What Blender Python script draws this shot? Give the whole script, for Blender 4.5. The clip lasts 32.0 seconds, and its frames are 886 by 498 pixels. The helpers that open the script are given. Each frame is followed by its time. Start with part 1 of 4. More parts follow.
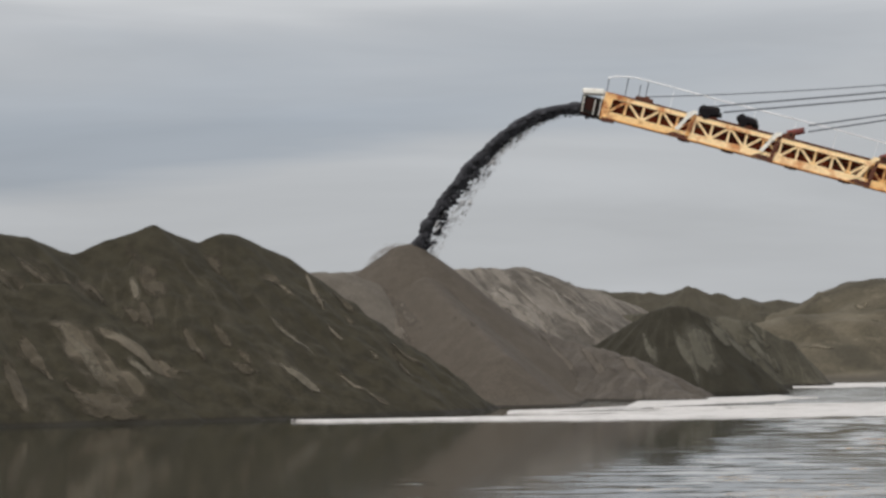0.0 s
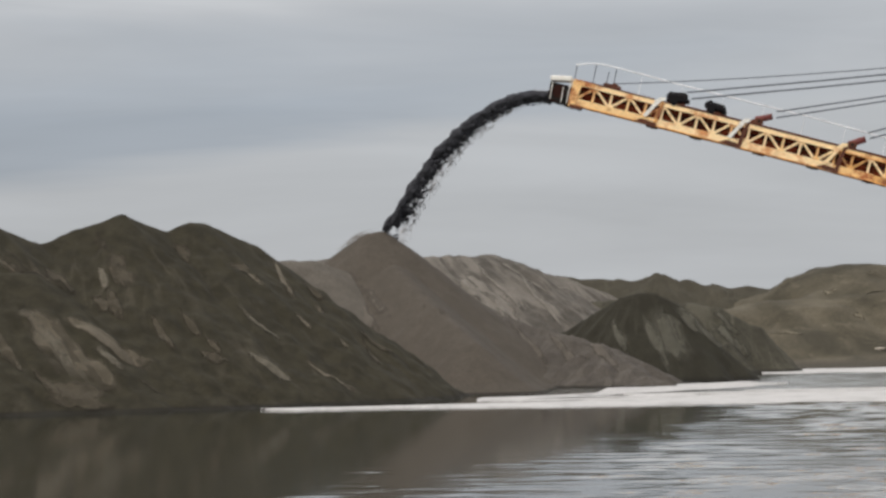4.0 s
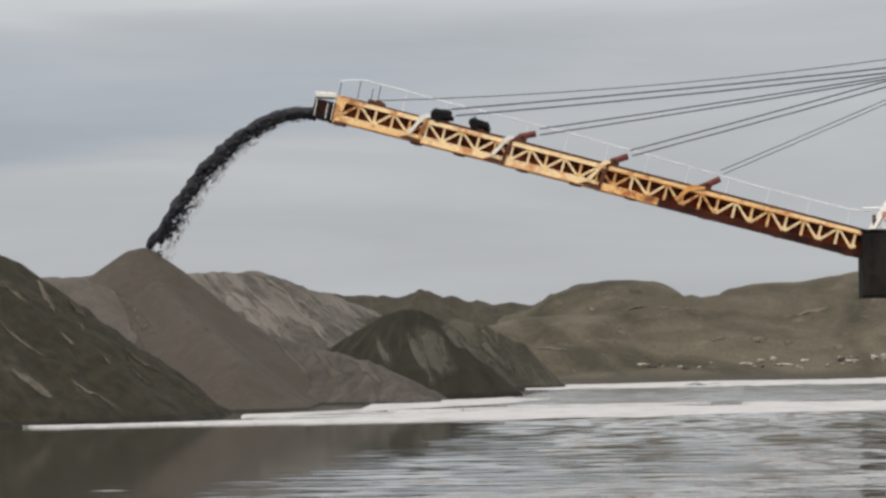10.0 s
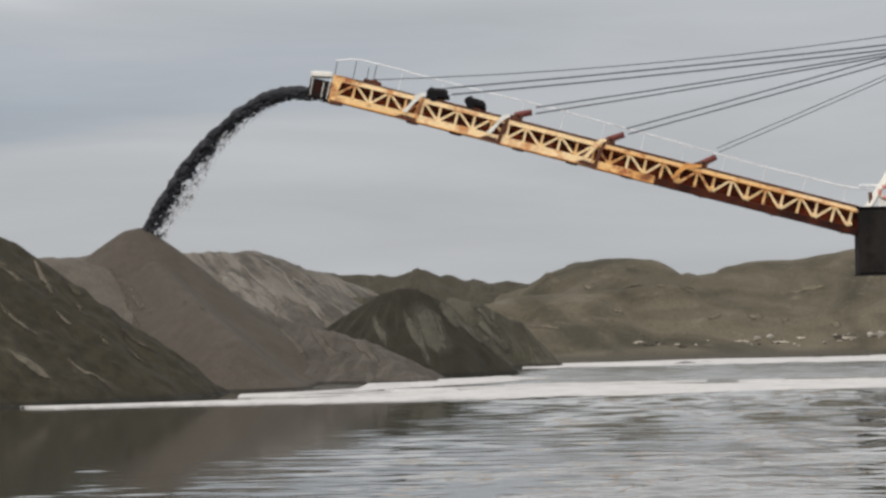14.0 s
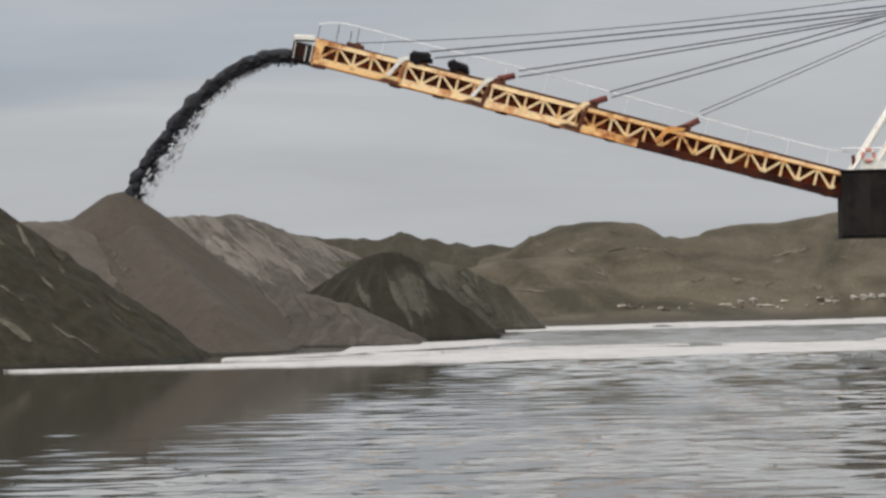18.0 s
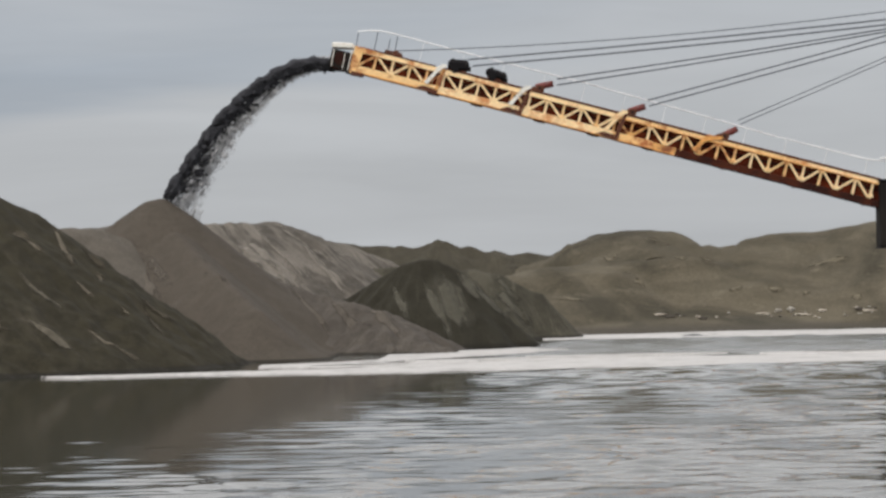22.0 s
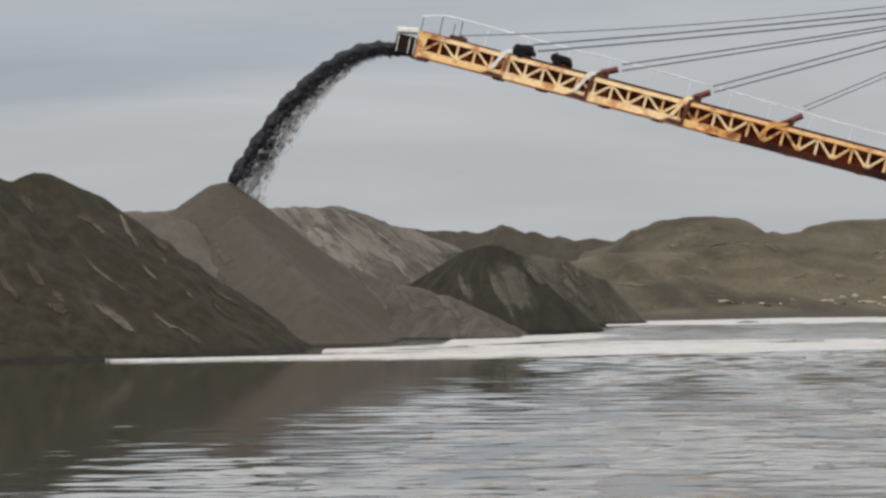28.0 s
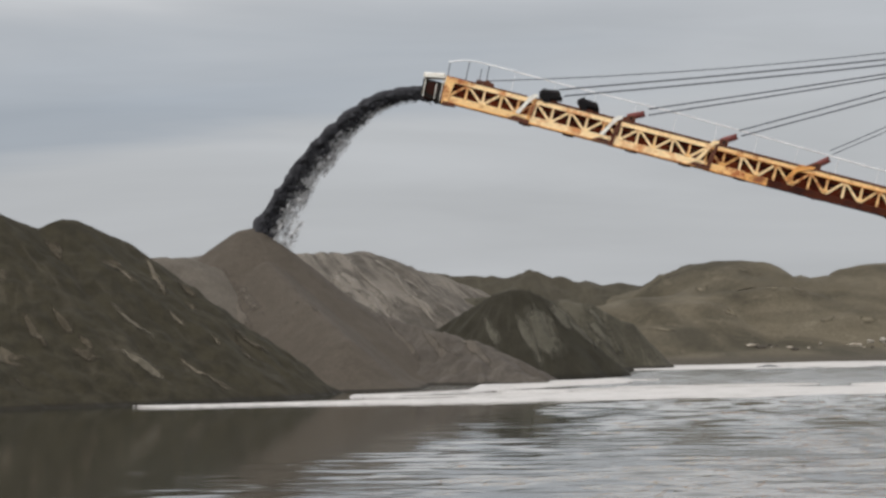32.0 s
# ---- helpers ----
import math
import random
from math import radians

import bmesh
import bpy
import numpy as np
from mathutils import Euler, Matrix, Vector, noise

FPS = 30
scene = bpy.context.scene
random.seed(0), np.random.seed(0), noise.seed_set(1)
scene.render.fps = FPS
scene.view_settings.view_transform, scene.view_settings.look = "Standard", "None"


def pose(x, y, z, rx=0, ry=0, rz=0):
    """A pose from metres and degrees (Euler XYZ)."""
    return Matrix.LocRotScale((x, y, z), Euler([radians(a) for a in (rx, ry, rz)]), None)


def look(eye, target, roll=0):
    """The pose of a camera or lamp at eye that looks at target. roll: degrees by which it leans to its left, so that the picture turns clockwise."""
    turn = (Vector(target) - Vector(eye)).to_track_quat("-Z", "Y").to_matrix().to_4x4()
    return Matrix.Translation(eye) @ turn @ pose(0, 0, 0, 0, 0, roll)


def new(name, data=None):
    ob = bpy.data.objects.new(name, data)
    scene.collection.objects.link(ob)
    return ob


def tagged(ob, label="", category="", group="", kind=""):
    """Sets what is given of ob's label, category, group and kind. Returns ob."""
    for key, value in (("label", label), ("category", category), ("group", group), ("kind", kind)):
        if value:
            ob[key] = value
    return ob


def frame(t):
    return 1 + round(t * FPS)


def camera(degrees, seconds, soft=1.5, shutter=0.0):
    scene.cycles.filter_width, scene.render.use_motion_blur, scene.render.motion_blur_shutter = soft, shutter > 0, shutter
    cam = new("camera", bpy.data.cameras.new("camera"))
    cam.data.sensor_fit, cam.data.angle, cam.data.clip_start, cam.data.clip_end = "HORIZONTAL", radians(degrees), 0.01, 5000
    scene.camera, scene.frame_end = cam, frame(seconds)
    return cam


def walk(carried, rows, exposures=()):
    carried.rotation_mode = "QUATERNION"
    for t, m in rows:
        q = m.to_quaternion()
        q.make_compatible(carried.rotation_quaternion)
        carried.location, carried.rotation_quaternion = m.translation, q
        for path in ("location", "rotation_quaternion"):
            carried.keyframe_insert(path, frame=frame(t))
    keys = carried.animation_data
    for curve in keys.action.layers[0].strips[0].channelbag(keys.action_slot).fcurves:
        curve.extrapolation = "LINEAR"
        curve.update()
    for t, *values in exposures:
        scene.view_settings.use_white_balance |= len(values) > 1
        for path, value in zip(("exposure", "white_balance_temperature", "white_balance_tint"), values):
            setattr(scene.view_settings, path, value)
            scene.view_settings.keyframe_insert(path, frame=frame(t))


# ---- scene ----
# A long lens on a standing place, turned by hand.
cam = camera(14.89, 32.0, soft=2.8)
EYE = (0.0, 0.0, 4.5)
PATH = [
    (0.0, pose(*EYE, 91.087, 0.571, 4.704)),
    (0.5, pose(*EYE, 91.224, 0.620, 4.719)),
    (1.0, pose(*EYE, 91.287, 0.626, 4.715)),
    (1.5, pose(*EYE, 91.071, 0.677, 4.698)),
    (2.0, pose(*EYE, 90.707, 0.696, 4.516)),
    (2.5, pose(*EYE, 90.621, 0.702, 4.340)),
    (3.0, pose(*EYE, 90.623, 0.727, 4.279)),
    (3.5, pose(*EYE, 90.715, 0.862, 4.193)),
    (5.5, pose(*EYE, 91.272, 0.827, 4.133)),
    (6.0, pose(*EYE, 91.290, 0.796, 3.926)),
    (6.5, pose(*EYE, 91.316, 0.858, 3.749)),
    (7.0, pose(*EYE, 91.282, 0.865, 3.284)),
    (7.5, pose(*EYE, 91.194, 0.845, 2.637)),
    (8.0, pose(*EYE, 91.178, 0.878, 2.100)),
    (8.5, pose(*EYE, 91.166, 0.882, 1.688)),
    (9.0, pose(*EYE, 91.139, 0.921, 1.263)),
    (9.5, pose(*EYE, 91.129, 0.930, 0.719)),
    (10.0, pose(*EYE, 91.089, 0.923, 0.202)),
    (10.5, pose(*EYE, 91.153, 1.015, -0.220)),
    (11.0, pose(*EYE, 91.256, 0.975, -0.210)),
    (11.5, pose(*EYE, 91.308, 0.951, -0.092)),
    (12.0, pose(*EYE, 91.257, 0.957, 0.053)),
    (12.5, pose(*EYE, 91.085, 0.962, 0.287)),
    (13.0, pose(*EYE, 90.859, 1.045, 0.305)),
    (13.5, pose(*EYE, 90.776, 1.121, 0.153)),
    (15.5, pose(*EYE, 90.644, 1.149, 0.137)),
    (16.0, pose(*EYE, 90.618, 1.150, -0.011)),
    (16.5, pose(*EYE, 90.431, 1.092, -0.162)),
    (17.0, pose(*EYE, 90.246, 1.162, -0.215)),
    (17.5, pose(*EYE, 90.146, 1.140, -0.214)),
    (18.0, pose(*EYE, 90.110, 1.191, -0.139)),
    (18.5, pose(*EYE, 90.145, 1.140, -0.089)),
    (19.0, pose(*EYE, 90.174, 1.105, 0.005)),
    (19.5, pose(*EYE, 90.208, 1.094, 0.109)),
    (20.0, pose(*EYE, 90.239, 1.096, 0.169)),
    (20.5, pose(*EYE, 90.292, 1.025, 0.192)),
    (21.0, pose(*EYE, 90.294, 1.025, 0.354)),
    (21.5, pose(*EYE, 90.271, 1.030, 0.586)),
    (22.0, pose(*EYE, 90.256, 0.999, 0.495)),
    (22.5, pose(*EYE, 90.240, 1.027, 0.277)),
    (23.0, pose(*EYE, 90.399, 1.061, 0.415)),
    (23.5, pose(*EYE, 90.688, 1.099, 0.675)),
    (24.0, pose(*EYE, 90.821, 1.098, 0.780)),
    (24.5, pose(*EYE, 90.796, 1.099, 0.969)),
    (25.0, pose(*EYE, 90.699, 1.056, 1.085)),
    (25.5, pose(*EYE, 90.447, 0.964, 1.252)),
    (27.5, pose(*EYE, 89.863, 0.799, 1.952)),
    (28.0, pose(*EYE, 90.019, 0.677, 1.575)),
    (28.5, pose(*EYE, 90.240, 0.737, 1.319)),
    (29.0, pose(*EYE, 90.450, 0.783, 1.304)),
    (29.5, pose(*EYE, 90.584, 0.814, 1.381)),
    (30.0, pose(*EYE, 90.646, 0.730, 1.480)),
    (30.5, pose(*EYE, 90.732, 0.856, 1.729)),
    (31.0, pose(*EYE, 90.781, 0.876, 1.903)),
    (31.5, pose(*EYE, 90.781, 0.887, 1.987)),
    (32.0, pose(*EYE, 90.788, 0.892, 2.036)),
]
walk(cam, PATH)

# ---- sky and light: an overcast day with soft light ----
world = bpy.data.worlds.new("sky")
scene.world = world
world.use_nodes = True
wn, wl = world.node_tree.nodes, world.node_tree.links
wn.clear()


def wnode(kind, **values):
    n = wn.new(kind)
    for key, value in values.items():
        n.inputs[key].default_value = value
    return n


SUN_ELEVATION, SUN_AZIMUTH = 48.0, 215.0
w_sky = wn.new("ShaderNodeTexSky")
w_sky.sky_type = "NISHITA"
w_sky.sun_disc = False
w_sky.sun_elevation, w_sky.sun_rotation = radians(SUN_ELEVATION), radians(SUN_AZIMUTH)
w_co = wn.new("ShaderNodeTexCoord")
w_sep = wn.new("ShaderNodeSeparateXYZ")
wl.new(w_co.outputs["Generated"], w_sep.inputs[0])
# long flat cloud banks: noise stretched along the horizon
w_map = wn.new("ShaderNodeMapping")
w_map.inputs["Scale"].default_value = (5.0, 5.0, 42.0)
w_map.inputs["Location"].default_value = (0.3, 0.0, 0.55)
w_map.inputs["Rotation"].default_value = (0.0, radians(-1.2), 0.0)
wl.new(w_co.outputs["Generated"], w_map.inputs["Vector"])
w_noise = wnode("ShaderNodeTexNoise", Scale=1.0, Detail=4.0, Roughness=0.5, Distortion=0.3)
wl.new(w_map.outputs[0], w_noise.inputs["Vector"])
# cloud deck: pale towards the horizon, a bluish bank above it, pale again higher up
w_warp = wn.new("ShaderNodeMath")
w_warp.operation = "MULTIPLY_ADD"
wl.new(w_noise.outputs["Fac"], w_warp.inputs[0])
w_warp.inputs[1].default_value = 0.035
wl.new(w_sep.outputs["Z"], w_warp.inputs[2])
w_ramp = wn.new("ShaderNodeValToRGB")
wl.new(w_warp.outputs[0], w_ramp.inputs[0])
stops = w_ramp.color_ramp.elements
stops[0].position, stops[0].color = 0.0, (0.494, 0.51, 0.530, 1)
stops[1].position, stops[1].color = 1.0, (1.25, 1.27, 1.31, 1)
for place, colour in ((0.06, (0.493, 0.51, 0.535, 1)), (0.107, (0.515, 0.532, 0.56, 1)), (0.128, (0.80, 0.81, 0.82, 1)), (0.16, (1.0, 1.0, 1.0, 1)), (0.40, (1.10, 1.11, 1.13, 1))):
    e = stops.new(place)
    e.color = colour
w_bank = wn.new("ShaderNodeValToRGB")
w_lean = wn.new("ShaderNodeMath")
w_lean.operation = "MULTIPLY_ADD"
wl.new(w_sep.outputs["X"], w_lean.inputs[0])
w_lean.inputs[1].default_value = -0.10
wl.new(w_warp.outputs[0], w_lean.inputs[2])
wl.new(w_lean.outputs[0], w_bank.inputs[0])
bank = w_bank.color_ramp.elements
bank[0].position, bank[0].color = 0.072, (0, 0, 0, 1)
bank[1].position, bank[1].color = 0.121, (0, 0, 0, 1)
for place, v in ((0.077, 0.9), (0.089, 1.0), (0.104, 0.60), (0.113, 0.30)):
    bank.new(place).color = (v, v, v, 1)
# the bank thins out towards one side
w_end = wn.new("ShaderNodeMath")
w_end.operation = "MULTIPLY_ADD"
wl.new(w_noise.outputs["Fac"], w_end.inputs[0])
w_end.inputs[1].default_value = 0.12
wl.new(w_sep.outputs["X"], w_end.inputs[2])
w_fade = wn.new("ShaderNodeMapRange")
w_fade.inputs["From Min"].default_value, w_fade.inputs["From Max"].default_value = 0.12, -0.06
w_fade.inputs["To Min"].default_value, w_fade.inputs["To Max"].default_value = 0.15, 1.0
wl.new(w_end.outputs[0], w_fade.inputs["Value"])
w_much = wn.new("ShaderNodeMath")
w_much.operation = "MULTIPLY"
wl.new(w_bank.outputs[0], w_much.inputs[0])
wl.new(w_fade.outputs[0], w_much.inputs[1])
w_deck = wn.new("ShaderNodeMixRGB")
wl.new(w_much.outputs[0], w_deck.inputs[0])
wl.new(w_ramp.outputs[0], w_deck.inputs[1])
w_deck.inputs[2].default_value = (0.375, 0.415, 0.47, 1)
w_soft = wnode("ShaderNodeTexNoise", Scale=1.3, Detail=5.0, Roughness=0.55, Distortion=0.4)
wl.new(w_map.outputs[0], w_soft.inputs["Vector"])
w_vary = wn.new("ShaderNodeMapRange")
w_vary.inputs["To Min"].default_value, w_vary.inputs["To Max"].default_value = 0.83, 1.19
wl.new(w_soft.outputs["Fac"], w_vary.inputs["Value"])
w_mul = wn.new("ShaderNodeMixRGB")
w_mul.blend_type = "MULTIPLY"
w_mul.inputs[0].default_value = 1.0
wl.new(w_deck.outputs[0], w_mul.inputs[1])
wl.new(w_vary.outputs[0], w_mul.inputs[2])
w_clouds = wnode("ShaderNodeBackground", Strength=0.97)
wl.new(w_mul.outputs[0], w_clouds.inputs[0])
w_blue = wnode("ShaderNodeBackground", Strength=0.06)
wl.new(w_sky.outputs[0], w_blue.inputs[0])
w_mix = wnode("ShaderNodeMixShader", Fac=0.93)
wl.new(w_blue.outputs[0], w_mix.inputs[1])
wl.new(w_clouds.outputs[0], w_mix.inputs[2])
w_out = wn.new("ShaderNodeOutputWorld")
wl.new(w_mix.outputs[0], w_out.inputs[0])

sun = new("sun", bpy.data.lights.new("sun", "SUN"))
sun.data.energy, sun.data.angle, sun.data.color = 1.6, radians(12), (1.0, 0.94, 0.85)
az, el = radians(SUN_AZIMUTH), radians(SUN_ELEVATION)
toward = Vector((math.sin(az) * math.cos(el), math.cos(az) * math.cos(el), math.sin(el)))
sun.matrix_world = look(toward * 100, (0, 0, 0))


# ---- materials ----
def material(name):
    m = bpy.data.materials.new(name)
    m.use_nodes = True
    nt = m.node_tree
    return m, nt, nt.nodes["Principled BSDF"]


def node(nt, kind, **values):
    n = nt.nodes.new(kind)
    for key, value in values.items():
        n.inputs[key.replace("_", " ")].default_value = value
    return n


def ramp(nt, source, *stops):
    r = nt.nodes.new("ShaderNodeValToRGB")
    nt.links.new(source, r.inputs[0])
    el = r.color_ramp.elements
    el[0].position, el[0].color = stops[0][0], (*stops[0][1], 1)
    el[1].position, el[1].color = stops[-1][0], (*stops[-1][1], 1)
    for place, colour in stops[1:-1]:
        el.new(place).color = (*colour, 1)
    return r.outputs[0]


def mixed(nt, fac, a, b, blend="MIX"):
    m = nt.nodes.new("ShaderNodeMixRGB")
    m.blend_type = blend
    for socket, value in zip(m.inputs, (fac, a, b)):
        if isinstance(value, bpy.types.NodeSocket):
            nt.links.new(value, socket)
        elif isinstance(value, tuple):
            socket.default_value = (*value, 1)
        else:
            socket.default_value = value
    return m.outputs[0]


def noise_tex(nt, vector, scale, detail=4.0, rough=0.55, distortion=0.0, out="Fac"):
    n = node(nt, "ShaderNodeTexNoise", Scale=scale, Detail=detail, Roughness=rough, Distortion=distortion)
    nt.links.new(vector, n.inputs["Vector"])
    return n.outputs[out]


def scaled(nt, vector, size, shift=(0, 0, 0)):
    m = nt.nodes.new("ShaderNodeMapping")
    m.inputs["Scale"].default_value = size
    m.inputs["Location"].default_value = shift
    nt.links.new(vector, m.inputs["Vector"])
    return m.outputs[0]


def bumped(nt, bsdf, height, strength, distance):
    b = node(nt, "ShaderNodeBump", Strength=strength, Distance=distance)
    nt.links.new(height, b.inputs["Height"])
    nt.links.new(b.outputs[0], bsdf.inputs["Normal"])


BLACK, WHITE = (0, 0, 0), (1, 1, 1)


def gravel(name, base, dark, pale, slides=0.5, cover=0.5, seed=0.0, wet=0.27, scattered=False):
    """Loose gravel: grain, damp blotches, and paler slides that run down the fall line (UV: along the crest, down the slope)."""
    m, nt, bsdf = material(name)
    co = nt.nodes.new("ShaderNodeTexCoord")
    fall = scaled(nt, co.outputs["UV"], (0.9, 0.26, 1), (seed, seed * 0.7, 0))
    fine = scaled(nt, co.outputs["UV"], (2.2, 0.40, 1), (seed, 0, 0))
    streak = noise_tex(nt, fall, 1.0, 5.0, 0.6, 0.6)
    thin = noise_tex(nt, fine, 1.0, 3.0, 0.55, 0.3)
    big = noise_tex(nt, co.outputs["Object"], 0.22, 3.0, 0.5)
    grain = noise_tex(nt, co.outputs["Object"], 9.0, 6.0, 0.75)
    patches = noise_tex(nt, co.outputs["Object"], 1.3, 5.0, 0.65)
    colour = mixed(nt, ramp(nt, patches, (0.40, BLACK), (0.60, WHITE)), base, dark)
    where = mixed(nt, 1.0, ramp(nt, streak, (cover, BLACK), (cover + 0.10, WHITE)),
                  ramp(nt, big, (0.36, BLACK), (0.56, WHITE)), "MULTIPLY")
    colour = mixed(nt, mixed(nt, 1.0, where, (slides,) * 3, "MULTIPLY"), colour, pale)
    narrow = mixed(nt, 1.0, ramp(nt, thin, (cover + 0.13, BLACK), (cover + 0.20, WHITE)), (slides * 0.35,) * 3, "MULTIPLY")
    colour = mixed(nt, narrow, colour, pale)
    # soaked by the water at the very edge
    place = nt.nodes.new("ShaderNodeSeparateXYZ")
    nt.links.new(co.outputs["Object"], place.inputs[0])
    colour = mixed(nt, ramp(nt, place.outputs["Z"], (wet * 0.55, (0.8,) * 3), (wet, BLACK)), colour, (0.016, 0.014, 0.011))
    tone = ramp(nt, grain, (0.3, (0.72,) * 3), (0.7, (1.25,) * 3))
    nt.links.new(mixed(nt, 1.0, colour, tone, "MULTIPLY"), bsdf.inputs["Base Color"])
    bsdf.inputs["Roughness"].default_value = 0.95
    bsdf.inputs["Specular IOR Level"].default_value = 0.2
    bumped(nt, bsdf, mixed(nt, 0.5, grain, patches), 0.7, 0.06)
    if scattered:
        # a scatter of stones that thins out towards its edge, in streaks down the slope
        cover_at = nt.nodes.new("ShaderNodeAttribute")
        cover_at.attribute_name = "cover"
        lines = noise_tex(nt, scaled(nt, co.outputs["UV"], (3.2, 0.45, 1), (seed, seed, 0)), 1.0, 4.0, 0.6, 0.4)
        loose = mixed(nt, 1.0, mixed(nt, 0.4, ramp(nt, lines, (0.36, BLACK), (0.64, WHITE)), ramp(nt, patches, (0.36, BLACK), (0.64, WHITE))), (0.6,) * 3, "MULTIPLY")
        amount = mixed(nt, 1.0, cover_at.outputs["Fac"], loose, "ADD")
        nt.links.new(ramp(nt, amount, (0.45, BLACK), (1.35, (0.95,) * 3)), bsdf.inputs["Alpha"])
    return m


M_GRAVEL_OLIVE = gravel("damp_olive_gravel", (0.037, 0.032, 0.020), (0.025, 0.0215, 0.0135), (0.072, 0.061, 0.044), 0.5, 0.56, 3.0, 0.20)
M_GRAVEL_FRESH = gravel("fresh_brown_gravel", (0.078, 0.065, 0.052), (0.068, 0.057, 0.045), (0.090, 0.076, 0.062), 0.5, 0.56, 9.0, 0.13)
M_GRAVEL_PALE = gravel("pale_grey_gravel", (0.102, 0.089, 0.075), (0.068, 0.060, 0.050), (0.172, 0.152, 0.130), 0.9, 0.47, 5.0)
M_GRAVEL_OLD = gravel("dry_pale_gravel", (0.108, 0.094, 0.078), (0.091, 0.079, 0.065), (0.130, 0.114, 0.096), 0.35, 0.55, 11.0)
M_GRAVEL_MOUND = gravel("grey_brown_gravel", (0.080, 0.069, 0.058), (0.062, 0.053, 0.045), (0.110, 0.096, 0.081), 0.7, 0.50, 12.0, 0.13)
M_GRAVEL_DARK = gravel("dark_wet_gravel", (0.033, 0.030, 0.021), (0.026, 0.023, 0.016), (0.050, 0.046, 0.034), 0.7, 0.53, 7.0)


M_SPOIL = gravel("dark_brown_spoil", (0.057, 0.050, 0.036), (0.048, 0.042, 0.030), (0.080, 0.070, 0.051), 0.5, 0.55, 16.0)
M_SPIT = gravel("streaked_grey_gravel", (0.058, 0.053, 0.039), (0.042, 0.038, 0.028), (0.096, 0.087, 0.066), 0.8, 0.50, 18.0)


M_SLIDE = gravel("slipped_pale_gravel", (0.098, 0.082, 0.060), (0.070, 0.059, 0.042), (0.135, 0.115, 0.086), 0.8, 0.52, 21.0, scattered=True)
M_SLIDE_BRIGHT = gravel("bright_slipped_gravel", (0.125, 0.109, 0.083), (0.090, 0.079, 0.059), (0.155, 0.136, 0.104), 0.8, 0.52, 29.0, scattered=True)
M_SLIDE_SOFT = gravel("slipped_olive_gravel", (0.066, 0.055, 0.039), (0.048, 0.040, 0.028), (0.098, 0.083, 0.061), 0.8, 0.52, 27.0, scattered=True)
M_SLIDE_GREY = gravel("slipped_grey_gravel", (0.086, 0.080, 0.062), (0.066, 0.061, 0.047), (0.106, 0.099, 0.078), 0.7, 0.54, 23.0, scattered=True)
M_SLIDE_PALE = gravel("washed_pale_gravel", (0.200, 0.178, 0.152), (0.150, 0.133, 0.113), (0.235, 0.210, 0.180), 0.8, 0.52, 33.0, scattered=True)
M_SLIDE_FRESH = gravel("dried_brown_gravel", (0.105, 0.090, 0.074), (0.088, 0.075, 0.061), (0.125, 0.108, 0.090), 0.6, 0.52, 37.0, scattered=True)
M_SAND = gravel("bare_pale_sand", (0.150, 0.128, 0.090), (0.105, 0.089, 0.062), (0.195, 0.168, 0.122), 0.7, 0.52, 25.0, scattered=True)


def land_material():
    m, nt, bsdf = material("sandy_bank")
    co = nt.nodes.new("ShaderNodeTexCoord")
    p = co.outputs["Object"]
    broad = noise_tex(nt, scaled(nt, p, (1, 1.0, 2.0)), 0.12, 5.0, 0.55, 0.9)
    mid = noise_tex(nt, scaled(nt, p, (1.0, 0.5, 2.5)), 0.55, 5.0, 0.65, 0.6)
    fine = noise_tex(nt, p, 5.0, 5.0, 0.7)
    colour = ramp(nt, broad, (0.39, (0.052, 0.045, 0.031)), (0.5, (0.081, 0.069, 0.048)), (0.61, (0.112, 0.095, 0.067)))
    colour = mixed(nt, ramp(nt, mid, (0.58, BLACK), (0.76, (0.40,) * 3)), colour, (0.235, 0.200, 0.145))
    colour = mixed(nt, ramp(nt, mid, (0.25, (0.5,) * 3), (0.42, BLACK)), colour, (0.066, 0.058, 0.042))
    # sand soaked by the water at the edge of the beach
    place = nt.nodes.new("ShaderNodeSeparateXYZ")
    nt.links.new(p, place.inputs[0])
    colour = mixed(nt, ramp(nt, place.outputs["Z"], (0.22, WHITE), (0.50, BLACK)), colour, (0.064, 0.055, 0.042))
    nt.links.new(mixed(nt, 1.0, colour, ramp(nt, fine, (0.3, (0.78,) * 3), (0.7, (1.2,) * 3)), "MULTIPLY"), bsdf.inputs["Base Color"])
    bsdf.inputs["Roughness"].default_value = 0.95
    bsdf.inputs["Specular IOR Level"].default_value = 0.2
    bumped(nt, bsdf, mixed(nt, 0.5, fine, mid), 0.6, 0.12)
    return m


